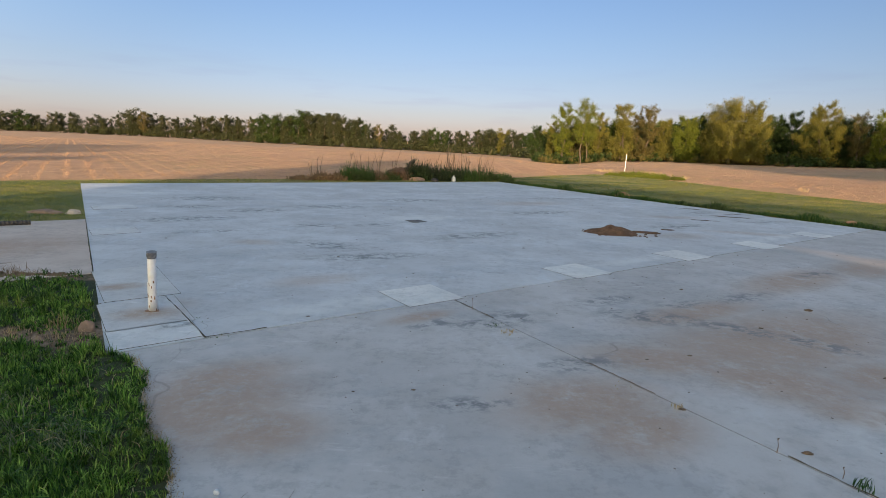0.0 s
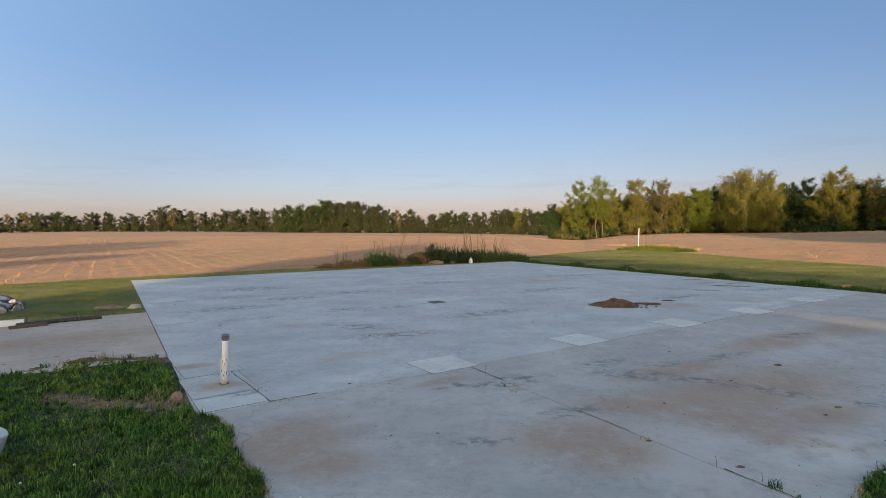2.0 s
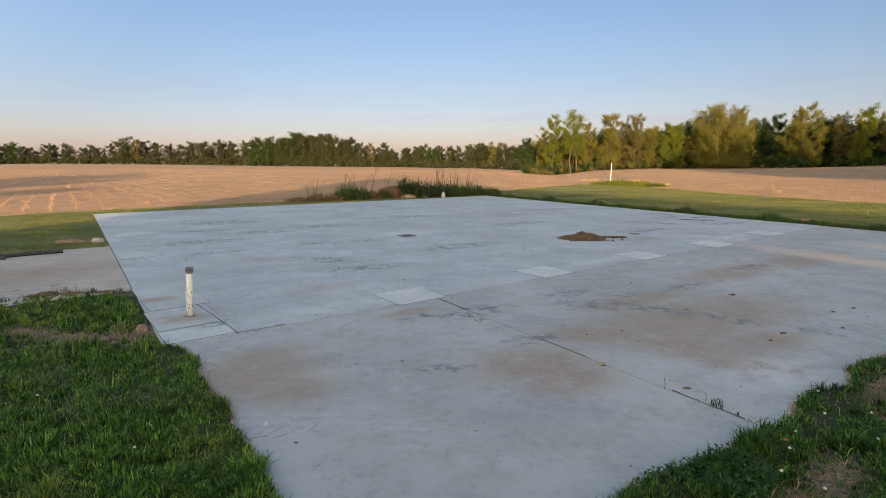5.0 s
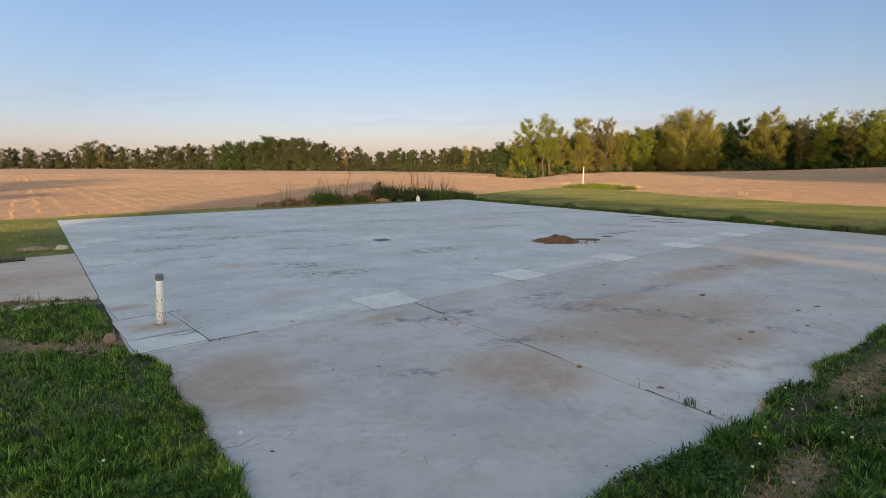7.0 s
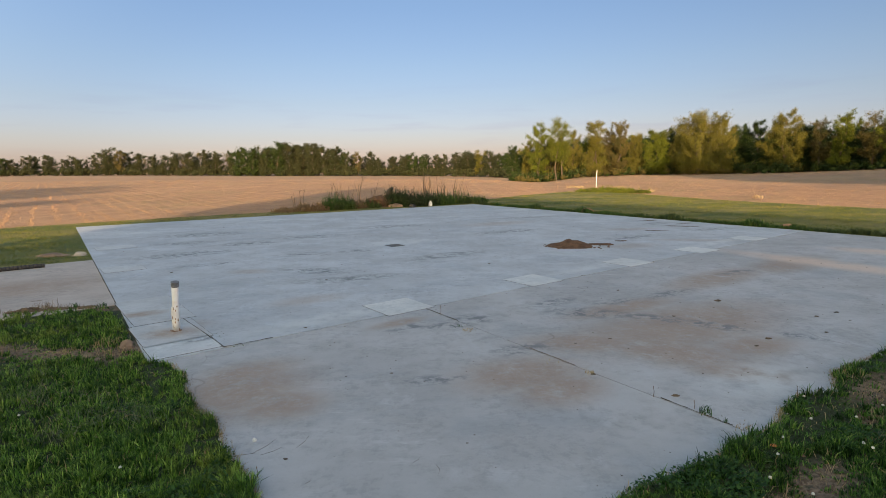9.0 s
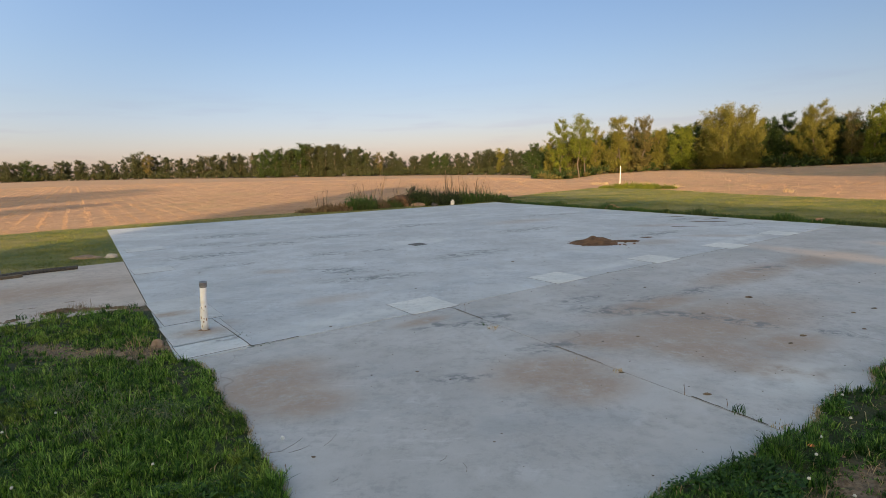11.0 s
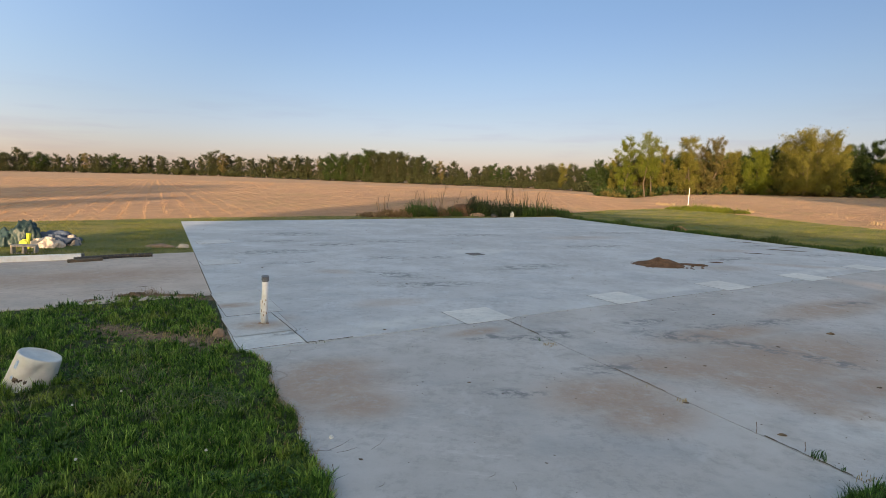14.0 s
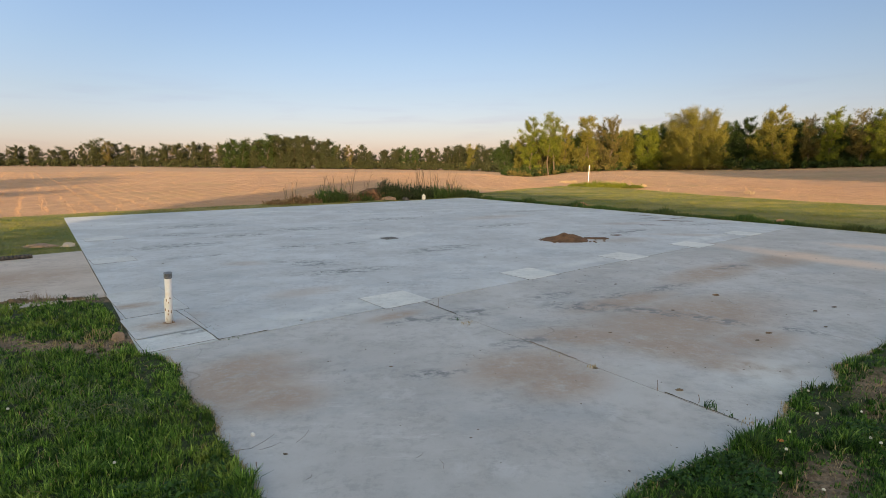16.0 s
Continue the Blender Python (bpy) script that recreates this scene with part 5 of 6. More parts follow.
def build_stones():
    for i, (x, y, a, b, c, mat, label) in enumerate((
            (5.66, 18.0, 0.25, 0.12, 0.13, M_BRICK, "orange-brown broken brick lump at the slab's edge"),
            (9.32, 12.62, 0.18, 0.10, 0.10, M_BRICK, "orange-brown broken brick lump at the slab's edge"),
            (-2.52, 3.84, 0.06, 0.05, 0.07, M_STONE, "rounded tan stone in the grass beside the slab"),
            (-2.75, 3.62, 0.05, 0.035, 0.03, M_STONE, "small tan stone in the bare soil"),
            (-2.62, 3.50, 0.05, 0.05, 0.03, M_STONE, "small tan stone in the bare soil"),
            (-7.15, 9.55, 0.30, 0.16, 0.07, M_STONE, "flat pinkish stone in the grass beside the slab"),
            (-6.65, 9.58, 0.13, 0.09, 0.08, M_BLOCK, "pale stone in the grass beside the slab"),
            (-0.70, 1.97, 0.014, 0.012, 0.014, M_PATCH, "small white pebble on the concrete"),
            (-1.35, 21.8, 0.30, 0.12, 0.13, M_STONE, "tan rock among the weeds"))):
        tagged(mesh_object("stone", lump((x, y, -0.035 if mat is not M_PATCH else 0.0), (a, b, c), 20 + i, 0.3, 3), mat), label, "stone")
    for i, (x, y, a, b, c, t) in enumerate(((-4.50, 5.22, 0.17, 0.10, 0.09, 30), (-4.20, 5.30, 0.26, 0.09, 0.05, 14), (-3.88, 5.36, 0.20, 0.08, 0.055, 16), (-4.80, 4.85, 0.16, 0.08, 0.04, 50), (-2.60, 3.66, 0.12, 0.16, 0.022, 0),
                                                   (3.52, 2.34, 0.34, 0.10, 0.05, 37), (3.20, 2.16, 0.18, 0.06, 0.045, 37), (5.40, 3.74, 0.40, 0.09, 0.05, 37))):
        bm = lump((0, 0, 0), (a, b * 0.9, c * 0.5), 60 + i, 0.55, 5)
        for v in bm.verts:
            v.co += Vector((0.3, 0.3, 1.0)) * 0.022 * noise.noise(v.co * 38 + Vector((i, 0, 0)))
        bmesh.ops.transform(bm, matrix=Matrix.Translation((x, y, -0.03)) @ Matrix.Rotation(radians(t), 4, "Z"), verts=bm.verts)
        tagged(mesh_object("soil_bank", bm, M_BANK), "low bank of tan-brown soil at the grass edge", "soil bank", group="soil banks in the grass")


def tuft(x, y, n, tall, mat, name, label, seed, spread=0.03, lean=0.7, width=0.005):
    rng4 = np.random.default_rng(seed)
    xs, ys = x + rng4.normal(0, spread, n), y + rng4.normal(0, spread, n)
    ob = blades(name, xs, ys, rng4.uniform(0.4, 1.0, n) * tall, np.full(n, width), rng4.uniform(0.1, lean, n), mat, label, "plant")
    return ob


def build_joint_plants():
    for i, (x, y, n, tall, mat, spread) in enumerate(((2.20, 2.24, 26, 0.075, M_CLOVER, 0.025), (2.27, 2.12, 12, 0.035, M_CLOVER, 0.02), (1.645, 2.975, 26, 0.03, M_STRAW, 0.022),
                                                      (0.74, 4.19, 34, 0.03, M_STRAW, 0.035), (0.64, 4.33, 20, 0.022, M_WEED, 0.04), (-1.50, 3.80, 20, 0.015, M_WEED, 0.05),
                                                      (1.42, 3.26, 14, 0.015, M_STRAW, 0.05), (-1.86, 4.20, 18, 0.015, M_WEED, 0.04), (2.33, 2.03, 24, 0.03, M_STRAW, 0.05))):
        ob = tuft(x, y, n, tall, mat, "weed_tuft", "small green weed tuft in the joint" if mat is M_CLOVER else "dry plant bits caught in the joint", 70 + i, spread)
    for i, (x, y, n, tall) in enumerate(((-4.35, 5.34, 90, 0.13), (-4.15, 5.30, 60, 0.10), (-4.62, 5.10, 50, 0.08), (-3.80, 5.34, 40, 0.07), (-2.74, 3.92, 60, 0.11), (-2.62, 3.70, 50, 0.07), (-3.0, 3.72, 50, 0.06))):
        tuft(x, y, n, tall, M_STRAW if i > 3 else M_DRYWEED, "dry_grass_tuft", "tuft of dry grass on bare soil beside the concrete", 170 + i, 0.06, 0.9, 0.004)
    for i, (x, y, tall) in enumerate(((-3.70, 5.38, 0.10), (-4.0, 5.36, 0.10), (-4.75, 4.92, 0.10))):
        tuft(x, y, 26, tall, M_CLOVER, "weed_tuft", "small green weed standing at the soil's edge", 190 + i, 0.03, 0.8, 0.008)
    for i, (x, y, h) in enumerate(((0.455, 4.77, 0.11), (1.965, 2.52, 0.075), (2.165, 2.32, 0.055), (-0.55, 1.56, 0.06), (2.93, 2.42, 0.10))):
        bm = tube([(x, y, -0.01), (x + 0.004, y, h * 0.5), (x - 0.002, y + 0.004, h)], [0.0025, 0.002, 0.0016], 5)
        tube([(x - 0.002, y + 0.004, h - 0.004), (x, y + 0.004, h + 0.004)], [0.0035, 0.002], 5, bm)
        tagged(mesh_object("dry_stalk", bm, M_TWIG), "thin dry stalk standing in a joint", "stalk")


def strip(points, wide, seed, mat, name, label, tall=0.005):
    """A ragged low strip of dirt and moss along a seam."""
    rng10 = random.Random(seed)
    bm = bmesh.new()
    left, right, mid = [], [], []
    pts = [Vector(p) for p in points]
    line = []
    for a, b in zip(pts, pts[1:]):
        n = max(2, int((b - a).length / 0.03))
        line += [a.lerp(b, k / n) for k in range(n)]
    line.append(pts[-1])
    for i, p in enumerate(line):
        d = (line[min(i + 1, len(line) - 1)] - line[max(i - 1, 0)]).normalized()
        side = Vector((-d.y, d.x))
        w = wide * max(0.15, 0.6 + 0.9 * noise.noise((p.x * 6 + seed, p.y * 6, 0)) + rng10.uniform(-0.2, 0.3))
        o = side * rng10.uniform(-0.3, 0.3) * wide
        left.append(bm.verts.new((*(p + o + side * w), 0.0052)))
        right.append(bm.verts.new((*(p + o - side * w), 0.0052)))
        mid.append(bm.verts.new((*(p + o), 0.0055 + tall * rng10.uniform(0.3, 1.2))))
    for i in range(len(line) - 1):
        bm.faces.new((left[i], mid[i], mid[i + 1], left[i + 1])[::-1])
        bm.faces.new((mid[i], right[i], right[i + 1], mid[i + 1])[::-1])
    bmesh.ops.recalc_face_normals(bm, faces=bm.faces[:])
    return tagged(mesh_object(name, bm, mat), label, "dirt")


def build_seam_dirt():
    label = "dark dirt and moss grown along a concrete seam"
    strip([(-2.42, 4.78), (-1.98, 4.26), (-1.56, 3.75)], 0.006, 1, M_JOINT, "seam_dirt", label)
    strip([(-1.58, 3.76), (-1.38, 3.90), (-1.20, 4.03)], 0.004, 2, M_JOINT, "seam_dirt", label)
    for seed, v0, v1, width in ((3, 0.02, 0.18, 0.006), (4, 0.46, 0.60, 0.004), (5, 0.80, 0.93, 0.005)):
        ends = [apron_at(0.203, v0 + (v1 - v0) * k / 2) for k in range(3)]
        strip([(p.x, p.y) for p in ends], width, seed, M_BANK if seed == 4 else M_JOINT, "seam_dirt", label)
    strip([(-3.58, 5.50), (-4.6, 6.95), (-6.02, 8.98)], 0.007, 6, M_JOINT, "seam_dirt", label)


def build_litter():
    """Leaf bits, pebbles and twigs that lie on the concrete."""
    spots = [(-0.96, 4.37, 0.022), (2.13, 2.53, 0.038), (3.81, 5.24, 0.06), (2.81, 5.88, 0.03), (1.66, 2.96, 0.03), (0.05, 3.05, 0.02), (4.83, 4.66, 0.04), (3.55, 3.78, 0.04),
             (-1.24, 6.85, 0.025), (-0.2, 6.1, 0.02), (1.3, 8.0, 0.03), (2.6, 6.9, 0.02), (4.75, 4.35, 0.02), (2.07, 3.85, 0.025), (-3.9, 7.6, 0.03), (3.0, 4.6, 0.03), (0.6, 1.9, 0.012), (-0.45, 1.75, 0.02),
             (4.51, 4.51, 0.035), (3.32, 3.58, 0.03), (4.22, 3.95, 0.03), (1.71, 3.73, 0.018), (-0.31, 2.99, 0.014), (0.65, 2.0, 0.010)]
    for i, (x, y, q) in enumerate(spots):
        tagged(mesh_object("leaf_bit", lump((x, y, -0.001), (q * 0.75, q * 0.4, q * 0.24), 90 + i, 0.5, 2), M_BANK if i in (1, 2, 7) else M_PEBBLE), "dry brown leaf bit lying on the concrete", "leaf")
    rng4 = random.Random(12)
    bm = bmesh.new()
    for i in range(420):
        u, v = rng4.random(), rng4.random() ** 1.3
        p = apron_at(u * 0.7, v) if i % 2 else slab_at(u, v)
        q = rng4.uniform(0.003, 0.010) * (1 + 0.10 * p.length)
        a = rng4.uniform(0, 6.28)
        pts = [bm.verts.new((p.x + math.cos(a + k * 2.1) * q * (1, 0.5, 0.8)[k], p.y + math.sin(a + k * 2.1) * q * (1, 0.5, 0.8)[k], 0.0008)) for k in range(3)]
        top = bm.verts.new((p.x, p.y, q * 0.4))
        for k in range(3):
            bm.faces.new((pts[k], pts[(k + 1) % 3], top))
    tagged(mesh_object("grit", bm, M_PEBBLE), "scattered grit and crumbs on the concrete", "grit", kind="stuff")
    # dark leaf litter along the slab's far right edge and on the drive
    for i, (x, y, l, t) in enumerate(((6.6, 14.9, 0.9, -30), (7.4, 14.0, 0.7, 20), (8.2, 13.6, 0.6, -50), (6.9, 13.3, 1.1, -20), (8.7, 13.0, 0.5, -40), (5.9, 12.4, 0.7, -10),
                                      (-5.35, 5.05, 0.30, 30), (-5.05, 5.45, 0.34, 36), (-4.75, 5.75, 0.3, 40))):
        bm = lump((0, 0, -0.003), (l * 0.32, 0.022 + 0.02 * (i % 3 == 0), 0.008), 130 + i, 1.3, 3)
        bmesh.ops.transform(bm, matrix=Matrix.Translation((x, y, -0.01 if x < -3.5 and y < 8 else 0)) @ Matrix.Rotation(radians(t), 4, "Z"), verts=bm.verts)
        tagged(mesh_object("litter", bm, M_PEBBLE), "dark dry plant litter lying on the concrete", "litter")
    # straw stalks in the grass
    for i, (x, y, l, t) in enumerate(((-3.2, 3.62, 0.26, -20), (-3.05, 3.55, 0.20, 10), (-1.75, 2.30, 0.14, 30), (-1.6, 2.24, 0.12, 15), (4.6, 3.35, 0.30, -10), (4.95, 3.45, 0.25, 25), (2.9, 2.1, 0.16, 60))):
        d = Vector((math.cos(radians(t)), math.sin(radians(t)), 0)) * l * 0.5
        c = Vector((x, y, 0.035))
        tagged(mesh_object("straw", tube([c - d, c + Vector((0, 0, 0.025)), c + d], [0.0012, 0.0016, 0.0009], 5), M_STRAW), "pale dry stalk lying in the grass", "straw")
    for i, (x, y, l, t) in enumerate(((-0.62, 1.90, 0.20, 62), (-0.56, 1.84, 0.13, 40), (-0.75, 1.80, 0.22, 12), (-0.40, 1.95, 0.16, 75), (-0.27, 1.52, 0.05, 70), (0.42, 1.62, 0.09, 100), (0.30, 1.72, 0.07, 60))):
        d = Vector((math.cos(radians(t)), math.sin(radians(t)), 0)) * l * 0.5
        c = Vector((x, y, 0.001))
        tagged(mesh_object("twig", tube([c - d, c + Vector((0.012, -0.004, 0.001)), c + d], [0.0007, 0.0011, 0.0005], 5), M_PEBBLE), "thin dark twig lying on the concrete", "twig")
    tagged(mesh_object("dry_leaf", lump((2.37, 1.77, 0.02), (0.018, 0.012, 0.012), 5, 0.5, 2), M_RUSTLEAF), "curled orange dry leaf in the grass", "leaf")


def build_lawn_weeds():
    for i, (x, y) in enumerate(((2.94, 2.37), (2.73, 1.99), (2.90, 1.78), (2.84, 1.64), (2.29, 1.61), (2.27, 1.29), (2.09, 1.35), (2.46, 1.83), (-1.32, 1.62), (-2.3, 2.2), (3.1, 2.1), (3.35, 2.2), (-1.9, 1.35), (-2.55, 2.05))):
        root = new("clover_flower")
        h = 0.075 + 0.03 * math.sin(i * 2.3)
        root.location = (x, y, -0.02)
        part("stem", tube([(0, 0, 0), (0.004, 0, h)], [0.0016, 0.0014], 5), M_CLOVER, root)
        part("bloom", lump((0.004, 0, h - 0.004), (0.0085, 0.0085, 0.009), i, 0.25, 2), M_PETAL, root, "white round bloom")
        tagged(root, "small white clover bloom in the lawn", "flower", group="white blooms in the lawn")
    # broad-leaved weeds between the blades
    x, y, rng5 = scatter(52000, 1.7, 5.5, 8, 55, 61, 1.2)
    keep = on_lawn(x, y) & (rng5.uniform(0, 1, len(x)) > bare(x, y)) & (wave(x, y, 3.1, 0.7) > 0.3)
    x, y = x[keep], y[keep]
    x2, y2, _ = scatter(22000, 1.7, 5.0, -55, -8, 62, 1.2)
    k2 = on_lawn(x2, y2) & (wave(x2, y2, 3.4, 2.2) > 0.8)
    x, y = np.concatenate([x, x2[k2]]), np.concatenate([y, y2[k2]])
    n = len(x)
    rng5 = np.random.default_rng(9)
    z = rng5.uniform(0.01, 0.075, n)
    a = rng5.uniform(0, 2 * np.pi, n)
    l, w = rng5.uniform(0.005, 0.016, n), rng5.uniform(0.004, 0.011, n)
    d = np.stack([np.cos(a), np.sin(a), rng5.uniform(-0.9, 0.9, n)], -1) * l[:, None]
    e = np.stack([-np.sin(a), np.cos(a), rng5.uniform(-0.3, 0.3, n)], -1) * w[:, None]
    p = np.stack([x, y, z], -1)
    verts = np.stack([p - d, p + e, p + d, p - e], 1).reshape(-1, 3)
    faces = np.arange(n)[:, None] * 4 + np.arange(4)
    tagged(array_mesh("clover_leaves", verts, faces, M_CLOVER), "small broad clover and weed leaves in the lawn", "clover", kind="stuff")


def build_fringe():
    """Crumbs of soil and dead grass where the lawn meets the concrete."""
    rng9 = np.random.default_rng(33)
    edge = np.array(FREE[:26] + [(8.0, 6.1)])
    seg = rng9.integers(0, len(edge) - 1, 6000)
    f = rng9.uniform(0, 1, len(seg))[:, None]
    p = edge[seg] * (1 - f) + edge[seg + 1] * f
    d = edge[seg + 1] - edge[seg]
    nrm = np.stack([-d[:, 1], d[:, 0]], -1) / np.linalg.norm(d, axis=1)[:, None]
    p = p + nrm * (np.abs(rng9.normal(0.0, 0.022, len(seg))) - 0.01)[:, None]
    q = rng9.uniform(0.0015, 0.006, len(seg))
    a = rng9.uniform(0, 6.28, len(seg))
    ring = [np.stack([p[:, 0] + np.cos(a + k * 2.09) * q, p[:, 1] + np.sin(a + k * 2.09) * q * 0.7, np.full(len(q), 0.0006)], -1) for k in range(3)]
    top = np.stack([p[:, 0], p[:, 1], q * 0.7], -1)
    verts = np.stack(ring + [top], 1).reshape(-1, 3)
    k = np.arange(len(q))[:, None] * 4
    faces = np.concatenate([k + np.array([0, 1, 3]), k + np.array([1, 2, 3]), k + np.array([2, 0, 3])])
    tagged(array_mesh("soil_crumbs", verts, faces, M_BANK), "soil crumbs along the edge of the grass", "soil", kind="stuff")
    x, y = p[:1500, 0], p[:1500, 1]
    n = len(x)
    blades("dead_edge_grass", x, y, rng9.uniform(0.015, 0.05, n), rng9.uniform(0.002, 0.004, n), rng9.uniform(0.6, 1.0, n), M_STRAW, "short dead grass at the lawn's edge")


def weed_clump(x, y, wide, deep, tall, seed, mat, label, n=900, leaf=0.05):
    """A bushy weed: leaf clumps over a low dome, with upright blades."""
    root = new("weed_clump")
    rng6 = np.random.default_rng(seed)
    m = 26
    a, r = rng6.uniform(0, 2 * np.pi, m), np.sqrt(rng6.uniform(0, 1, m))
    px_, py_ = r * np.cos(a) * wide / 2, r * np.sin(a) * deep / 2
    top = tall * (1 - 0.6 * r ** 2) * rng6.uniform(0.45, 0.9, m)
    v, f = leaf_cloud(np.stack([px_, py_, top * 0.75], -1), rng6.uniform(0.12, 0.25, m) * (0.5 + tall), n // m, leaf, rng6)
    v[:, 2] = np.abs(v[:, 2])
    array_mesh("foliage", v, f, mat, root)["kind"] = "stuff"
    k = 260
    a, r = rng6.uniform(0, 2 * np.pi, k), np.sqrt(rng6.uniform(0, 1, k))
    bx, by = r * np.cos(a) * wide * 0.55, r * np.sin(a) * deep * 0.55
    h, w = tall * rng6.uniform(0.5, 1.15, k) * (1 - 0.5 * r ** 2), 0.012
    dx, dy = rng6.normal(0, 0.16, k) * h, rng6.normal(0, 0.16, k) * h
    t = rng6.uniform(0, 6.28, k)
    sx, sy = np.cos(t) * w, np.sin(t) * w
    z = np.zeros(k)
    verts = np.stack([np.stack([bx - sx, by - sy, z], -1), np.stack([bx + sx, by + sy, z], -1), np.stack([bx + dx + sx * 0.3, by + dy + sy * 0.3, h], -1), np.stack([bx + dx - sx * 0.3, by + dy - sy * 0.3, h], -1)], 1).reshape(-1, 3)
    array_mesh("undergrowth", verts, np.arange(k)[:, None] * 4 + np.arange(4), mat, root)["kind"] = "stuff"
    root.location = (x, y, stand(x, y))
    return tagged(root, label, "weeds", group="weeds along the slab's far edge")


def dead_stalks(x, y, n, tall, spread, seed, label="bare brown dead weed stalks", branchy=2):
    rng7 = random.Random(seed)
    bm = bmesh.new()
    for k in range(n):
        bx, by = rng7.uniform(-spread, spread), rng7.uniform(-0.25, 0.25)
        h = tall * rng7.uniform(0.55, 1.0)
        tx, ty = rng7.uniform(-0.25, 0.25) * h, rng7.uniform(-0.2, 0.2) * h
        p0, p1, p2 = Vector((bx, by, 0)), Vector((bx + tx * 0.4, by + ty * 0.4, h * 0.55)), Vector((bx + tx, by + ty, h))
        tube([p0, p1, p2], [0.016, 0.012, 0.006], 4, bm)
        for j in range(branchy):
            q = p0.lerp(p1, 0.9) if j == 0 else p1.lerp(p2, rng7.uniform(0.1, 0.8))
            e = q + Vector((rng7.uniform(-0.2, 0.2), rng7.uniform(-0.1, 0.1), rng7.uniform(0.1, 0.25))) * tall * 0.6
            tube([q, e], [0.009, 0.004], 4, bm)
    ob = mesh_object("dead_weed", bm, M_TWIG)
    ob.location = (x, y, stand(x, y))
    return tagged(ob, label, "dead weeds", group="dead stalks along the slab's far edge")


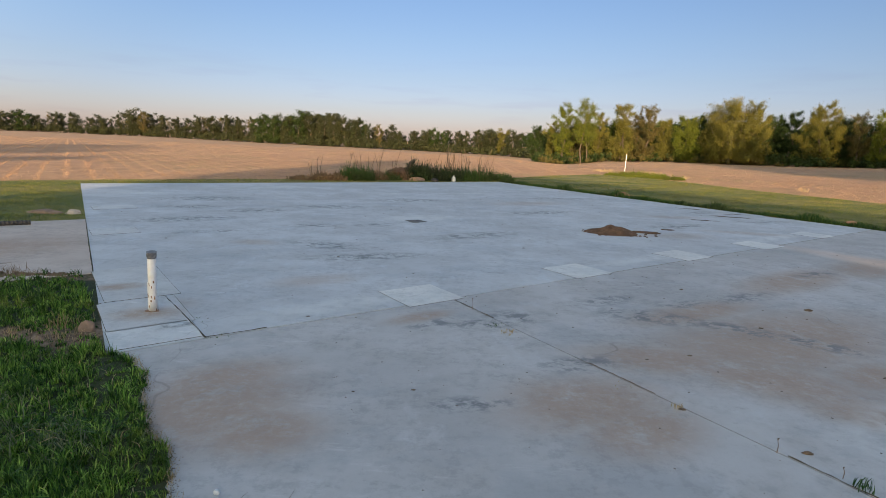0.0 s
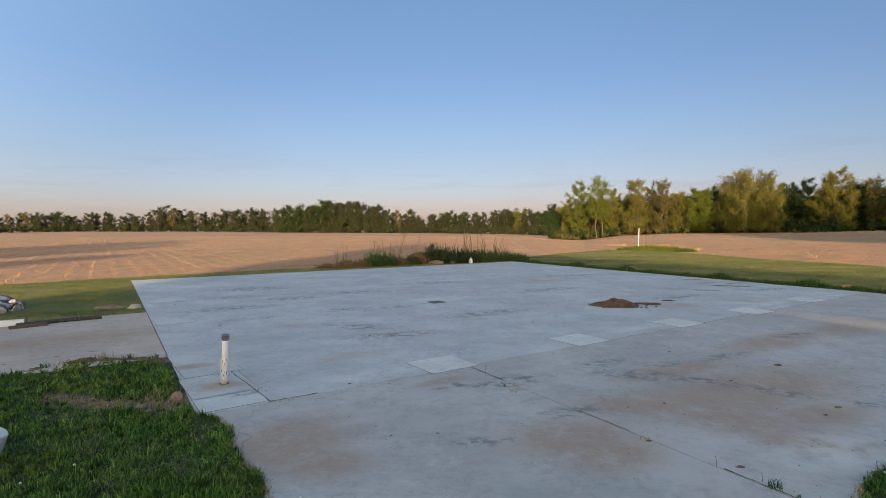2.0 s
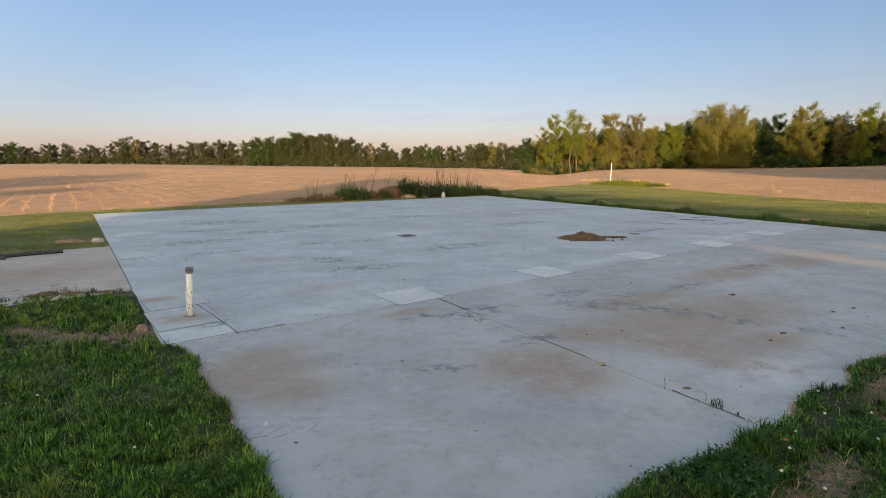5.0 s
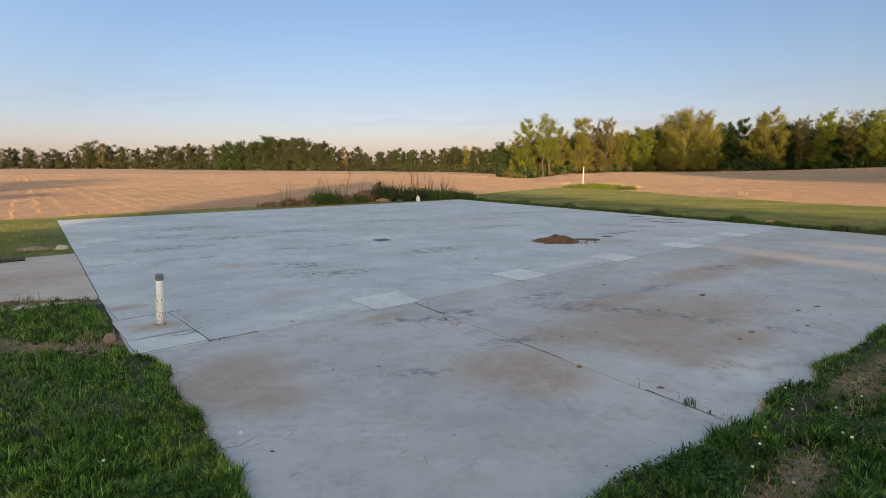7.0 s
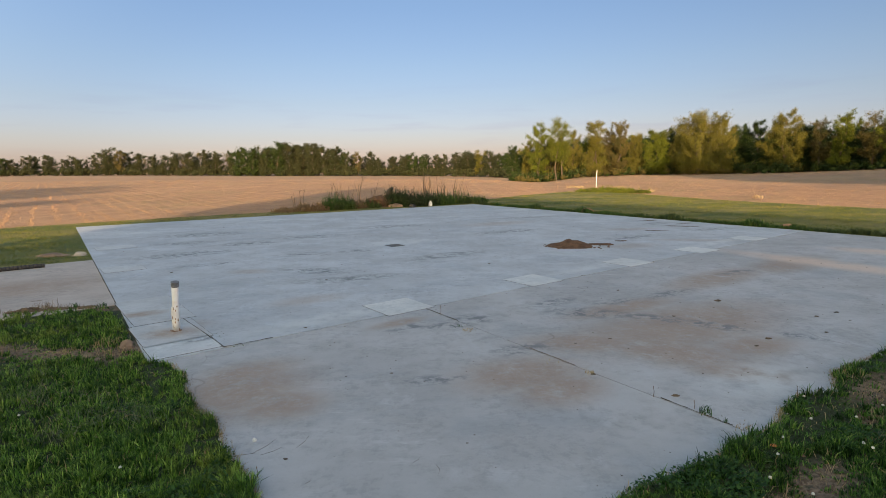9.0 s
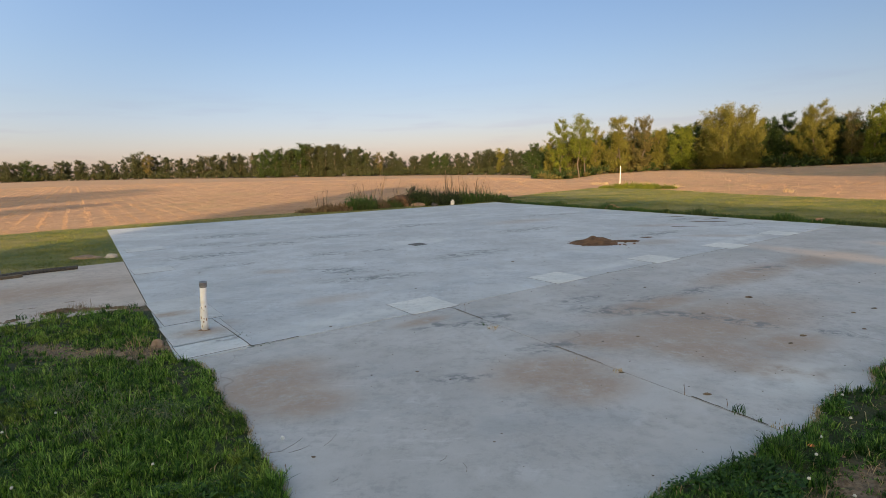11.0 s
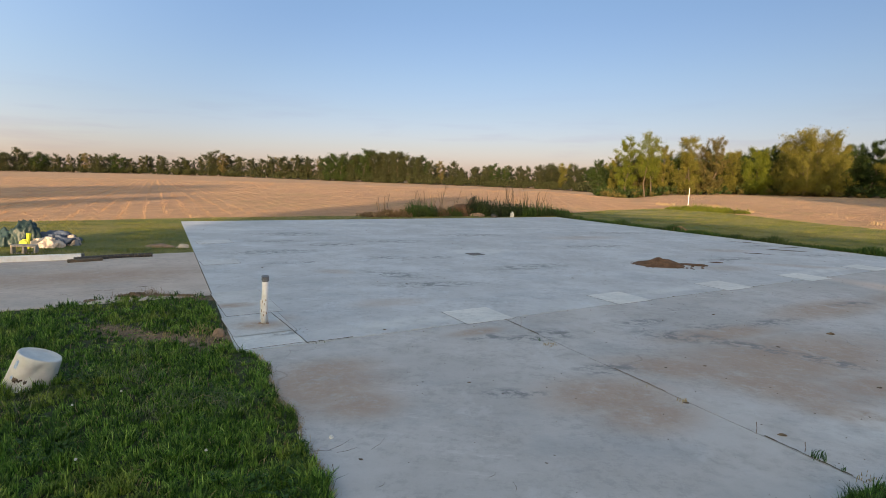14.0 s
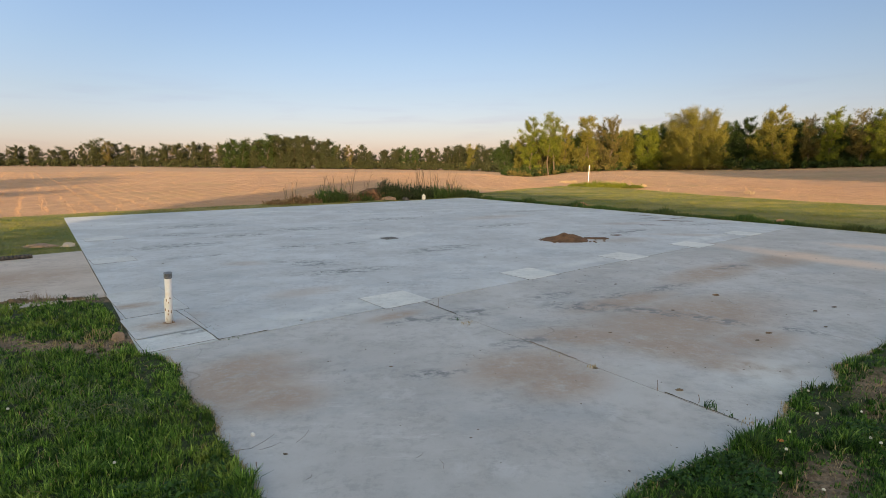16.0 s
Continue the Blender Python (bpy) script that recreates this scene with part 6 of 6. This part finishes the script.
def build_far_weeds():
    green, dry = "dark green weed clump at the slab's far edge", "brownish dry weed clump at the slab's far edge"
    dark = "dark brush heap and weeds at the slab's far edge"
    rows = [(-5.4, 19.9, 0.9, 0.6, 0.28, M_DRYWEED, dry), (-4.75, 20.25, 0.9, 0.6, 0.42, M_DRYWEED, dry), (-4.2, 20.5, 0.7, 0.6, 0.42, M_DRYWEED, dry), (-3.75, 20.7, 0.8, 0.7, 0.75, M_WEED, green),
            (-3.3, 21.0, 0.8, 0.7, 0.68, M_WEED, green), (-2.85, 21.5, 0.8, 0.6, 0.45, M_DRYWEED, dry), (-2.4, 21.7, 0.8, 0.6, 0.48, M_WEED, green), (-1.95, 22.05, 0.7, 0.6, 0.55, M_DRYWEED, dry),
            (-1.45, 22.2, 0.9, 0.8, 0.95, M_BRUSH, dark), (-0.95, 22.25, 0.9, 0.8, 0.90, M_BRUSH, dark), (-0.45, 22.35, 0.9, 0.8, 0.80, M_BRUSH, dark), (0.05, 22.6, 0.9, 0.8, 0.72, M_BRUSH, dark),
            (0.6, 23.0, 1.0, 0.9, 0.70, M_WEED, green), (1.2, 23.5, 1.0, 0.9, 0.65, M_WEED, green), (1.75, 23.9, 1.0, 0.8, 0.55, M_WEED, green), (2.3, 24.2, 0.9, 0.7, 0.40, M_WEED, green)]
    for i, (x, y, w, d, t, mat, label) in enumerate(rows):
        weed_clump(x, y, w, d, t, 500 + i, mat, label)
    mound = mesh_object("soil_mound", lump((-2.05, 22.2, -0.1), (0.60, 0.5, 0.45), 44, 0.35, 4), M_DIRT)
    tagged(mound, "brown earth mound among weeds at the slab's far edge", "mound")
    stump = mesh_object("stump", tube([(-1.75, 22.4, -0.1), (-1.70, 22.4, 0.4), (-1.62, 22.38, 0.66), (-1.48, 22.35, 0.80)], [0.15, 0.13, 0.11, 0.05], 9), M_BARK)
    tagged(stump, "dark broken stump leaning out of the weeds", "stump")
    for i, (x, y, n, tall, sp) in enumerate(((-3.6, 21.2, 7, 1.2, 0.5), (-2.5, 22.0, 5, 1.25, 0.6), (0.2, 22.9, 8, 1.45, 0.5), (1.0, 23.4, 12, 1.4, 0.6), (1.7, 23.9, 10, 1.1, 0.5), (-4.9, 20.6, 3, 1.1, 0.5), (-0.4, 22.8, 5, 1.6, 0.4))):
        dead_stalks(x, y, n, tall, sp, 600 + i)
    dead_stalks(-4.85, 20.3, 1, 1.75, 0.02, 640, "tall thin bare stalk at the field's edge", 3)
    dead_stalks(-2.85, 21.9, 1, 2.45, 0.02, 641, "tall bare sapling among the weeds", 6)
    dead_stalks(-3.95, 21.1, 1, 1.5, 0.02, 642, "tall bare stalk among the weeds", 4)
    # crumpled stand-ins for a white, cat-like thing and an unclear dark one
    fold((0.12, 21.95, 0.0), (0.075, 0.06, 0.17), 14, M_CLOTH_WHITE, "white_shape", "crumpled white stand-in for a cat-like thing at the slab's edge", "plastic", 0.7, 3)
    fold((-0.62, 21.45, 0.0), (0.13, 0.10, 0.12), 15, M_BLACKPIPE, "dark_lump", "dark lump standing in for an unclear dark thing at the slab's edge", "scrap", 0.5, 3)
    # low hummock and the white marker stake in the field
    for i, (x, y, w, t) in enumerate(((10.2, 34.4, 1.6, 0.35), (11.1, 33.6, 1.6, 0.5), (11.9, 32.8, 1.6, 0.42), (12.6, 32.0, 1.4, 0.25), (10.7, 33.2, 1.4, 0.3), (11.6, 32.6, 1.5, 0.3))):
        weed_clump(x, y, w, 1.2, t, 540 + i, LEAVES[0], "sunlit green weed clump at the lawn's edge", 700, 0.06)
    x, y = polar(16.1, 46)
    z = stand(x, y)
    stake = mesh_object("marker_stake", tube([(x, y, z - 0.1), (x + 0.01, y, z + 0.75), (x + 0.04, y, z + 1.38)], [0.028, 0.028, 0.028], 10), M_PVC)
    tagged(stake, "slim white marker stake standing in the field", "stake")
    for i, (az, r) in enumerate(((14.2, 44), (14.7, 44), (18.2, 42), (18.7, 42), (21.3, 36), (30.5, 30), (13.6, 45))):
        px_, py_ = polar(az, r)
        tuft(px_, py_, 40, 0.24, M_STRAW, "dry_grass_tuft", "tuft of tall dry grass at the field's edge", 700 + i, 0.12, 0.6, 0.02)
    # ragged longer grass along the slab's right edge
    rng8 = np.random.default_rng(77)
    f = rng8.uniform(0, 1, 6000)
    ex, ey = FAR_R.x + (NEAR_R.x + 2.0 - FAR_R.x) * f, FAR_R.y + (NEAR_R.y - 3.0 - FAR_R.y) * f
    off = np.abs(rng8.normal(0.05, 0.14, 6000)) + 0.04 * np.sin(f * 60)
    ex, ey = ex + 0.83 * off, ey + 0.55 * off
    tall = 0.10 + 0.07 * np.clip(np.sin(f * 37) + np.sin(f * 91), 0, 2)
    blades("edge_grass", ex, ey, tall * rng8.uniform(0.6, 1.2, 6000), np.full(6000, 0.022), rng8.uniform(0.1, 0.7, 6000), M_WEED, "ragged longer grass along the slab's edge")


build_standpipe()
build_drain()
build_dirt_pile()
build_bucket()
build_side_clutter()
build_stones()
build_joint_plants()
build_seam_dirt()
build_litter()
build_lawn_weeds()
build_fringe()
build_far_weeds()
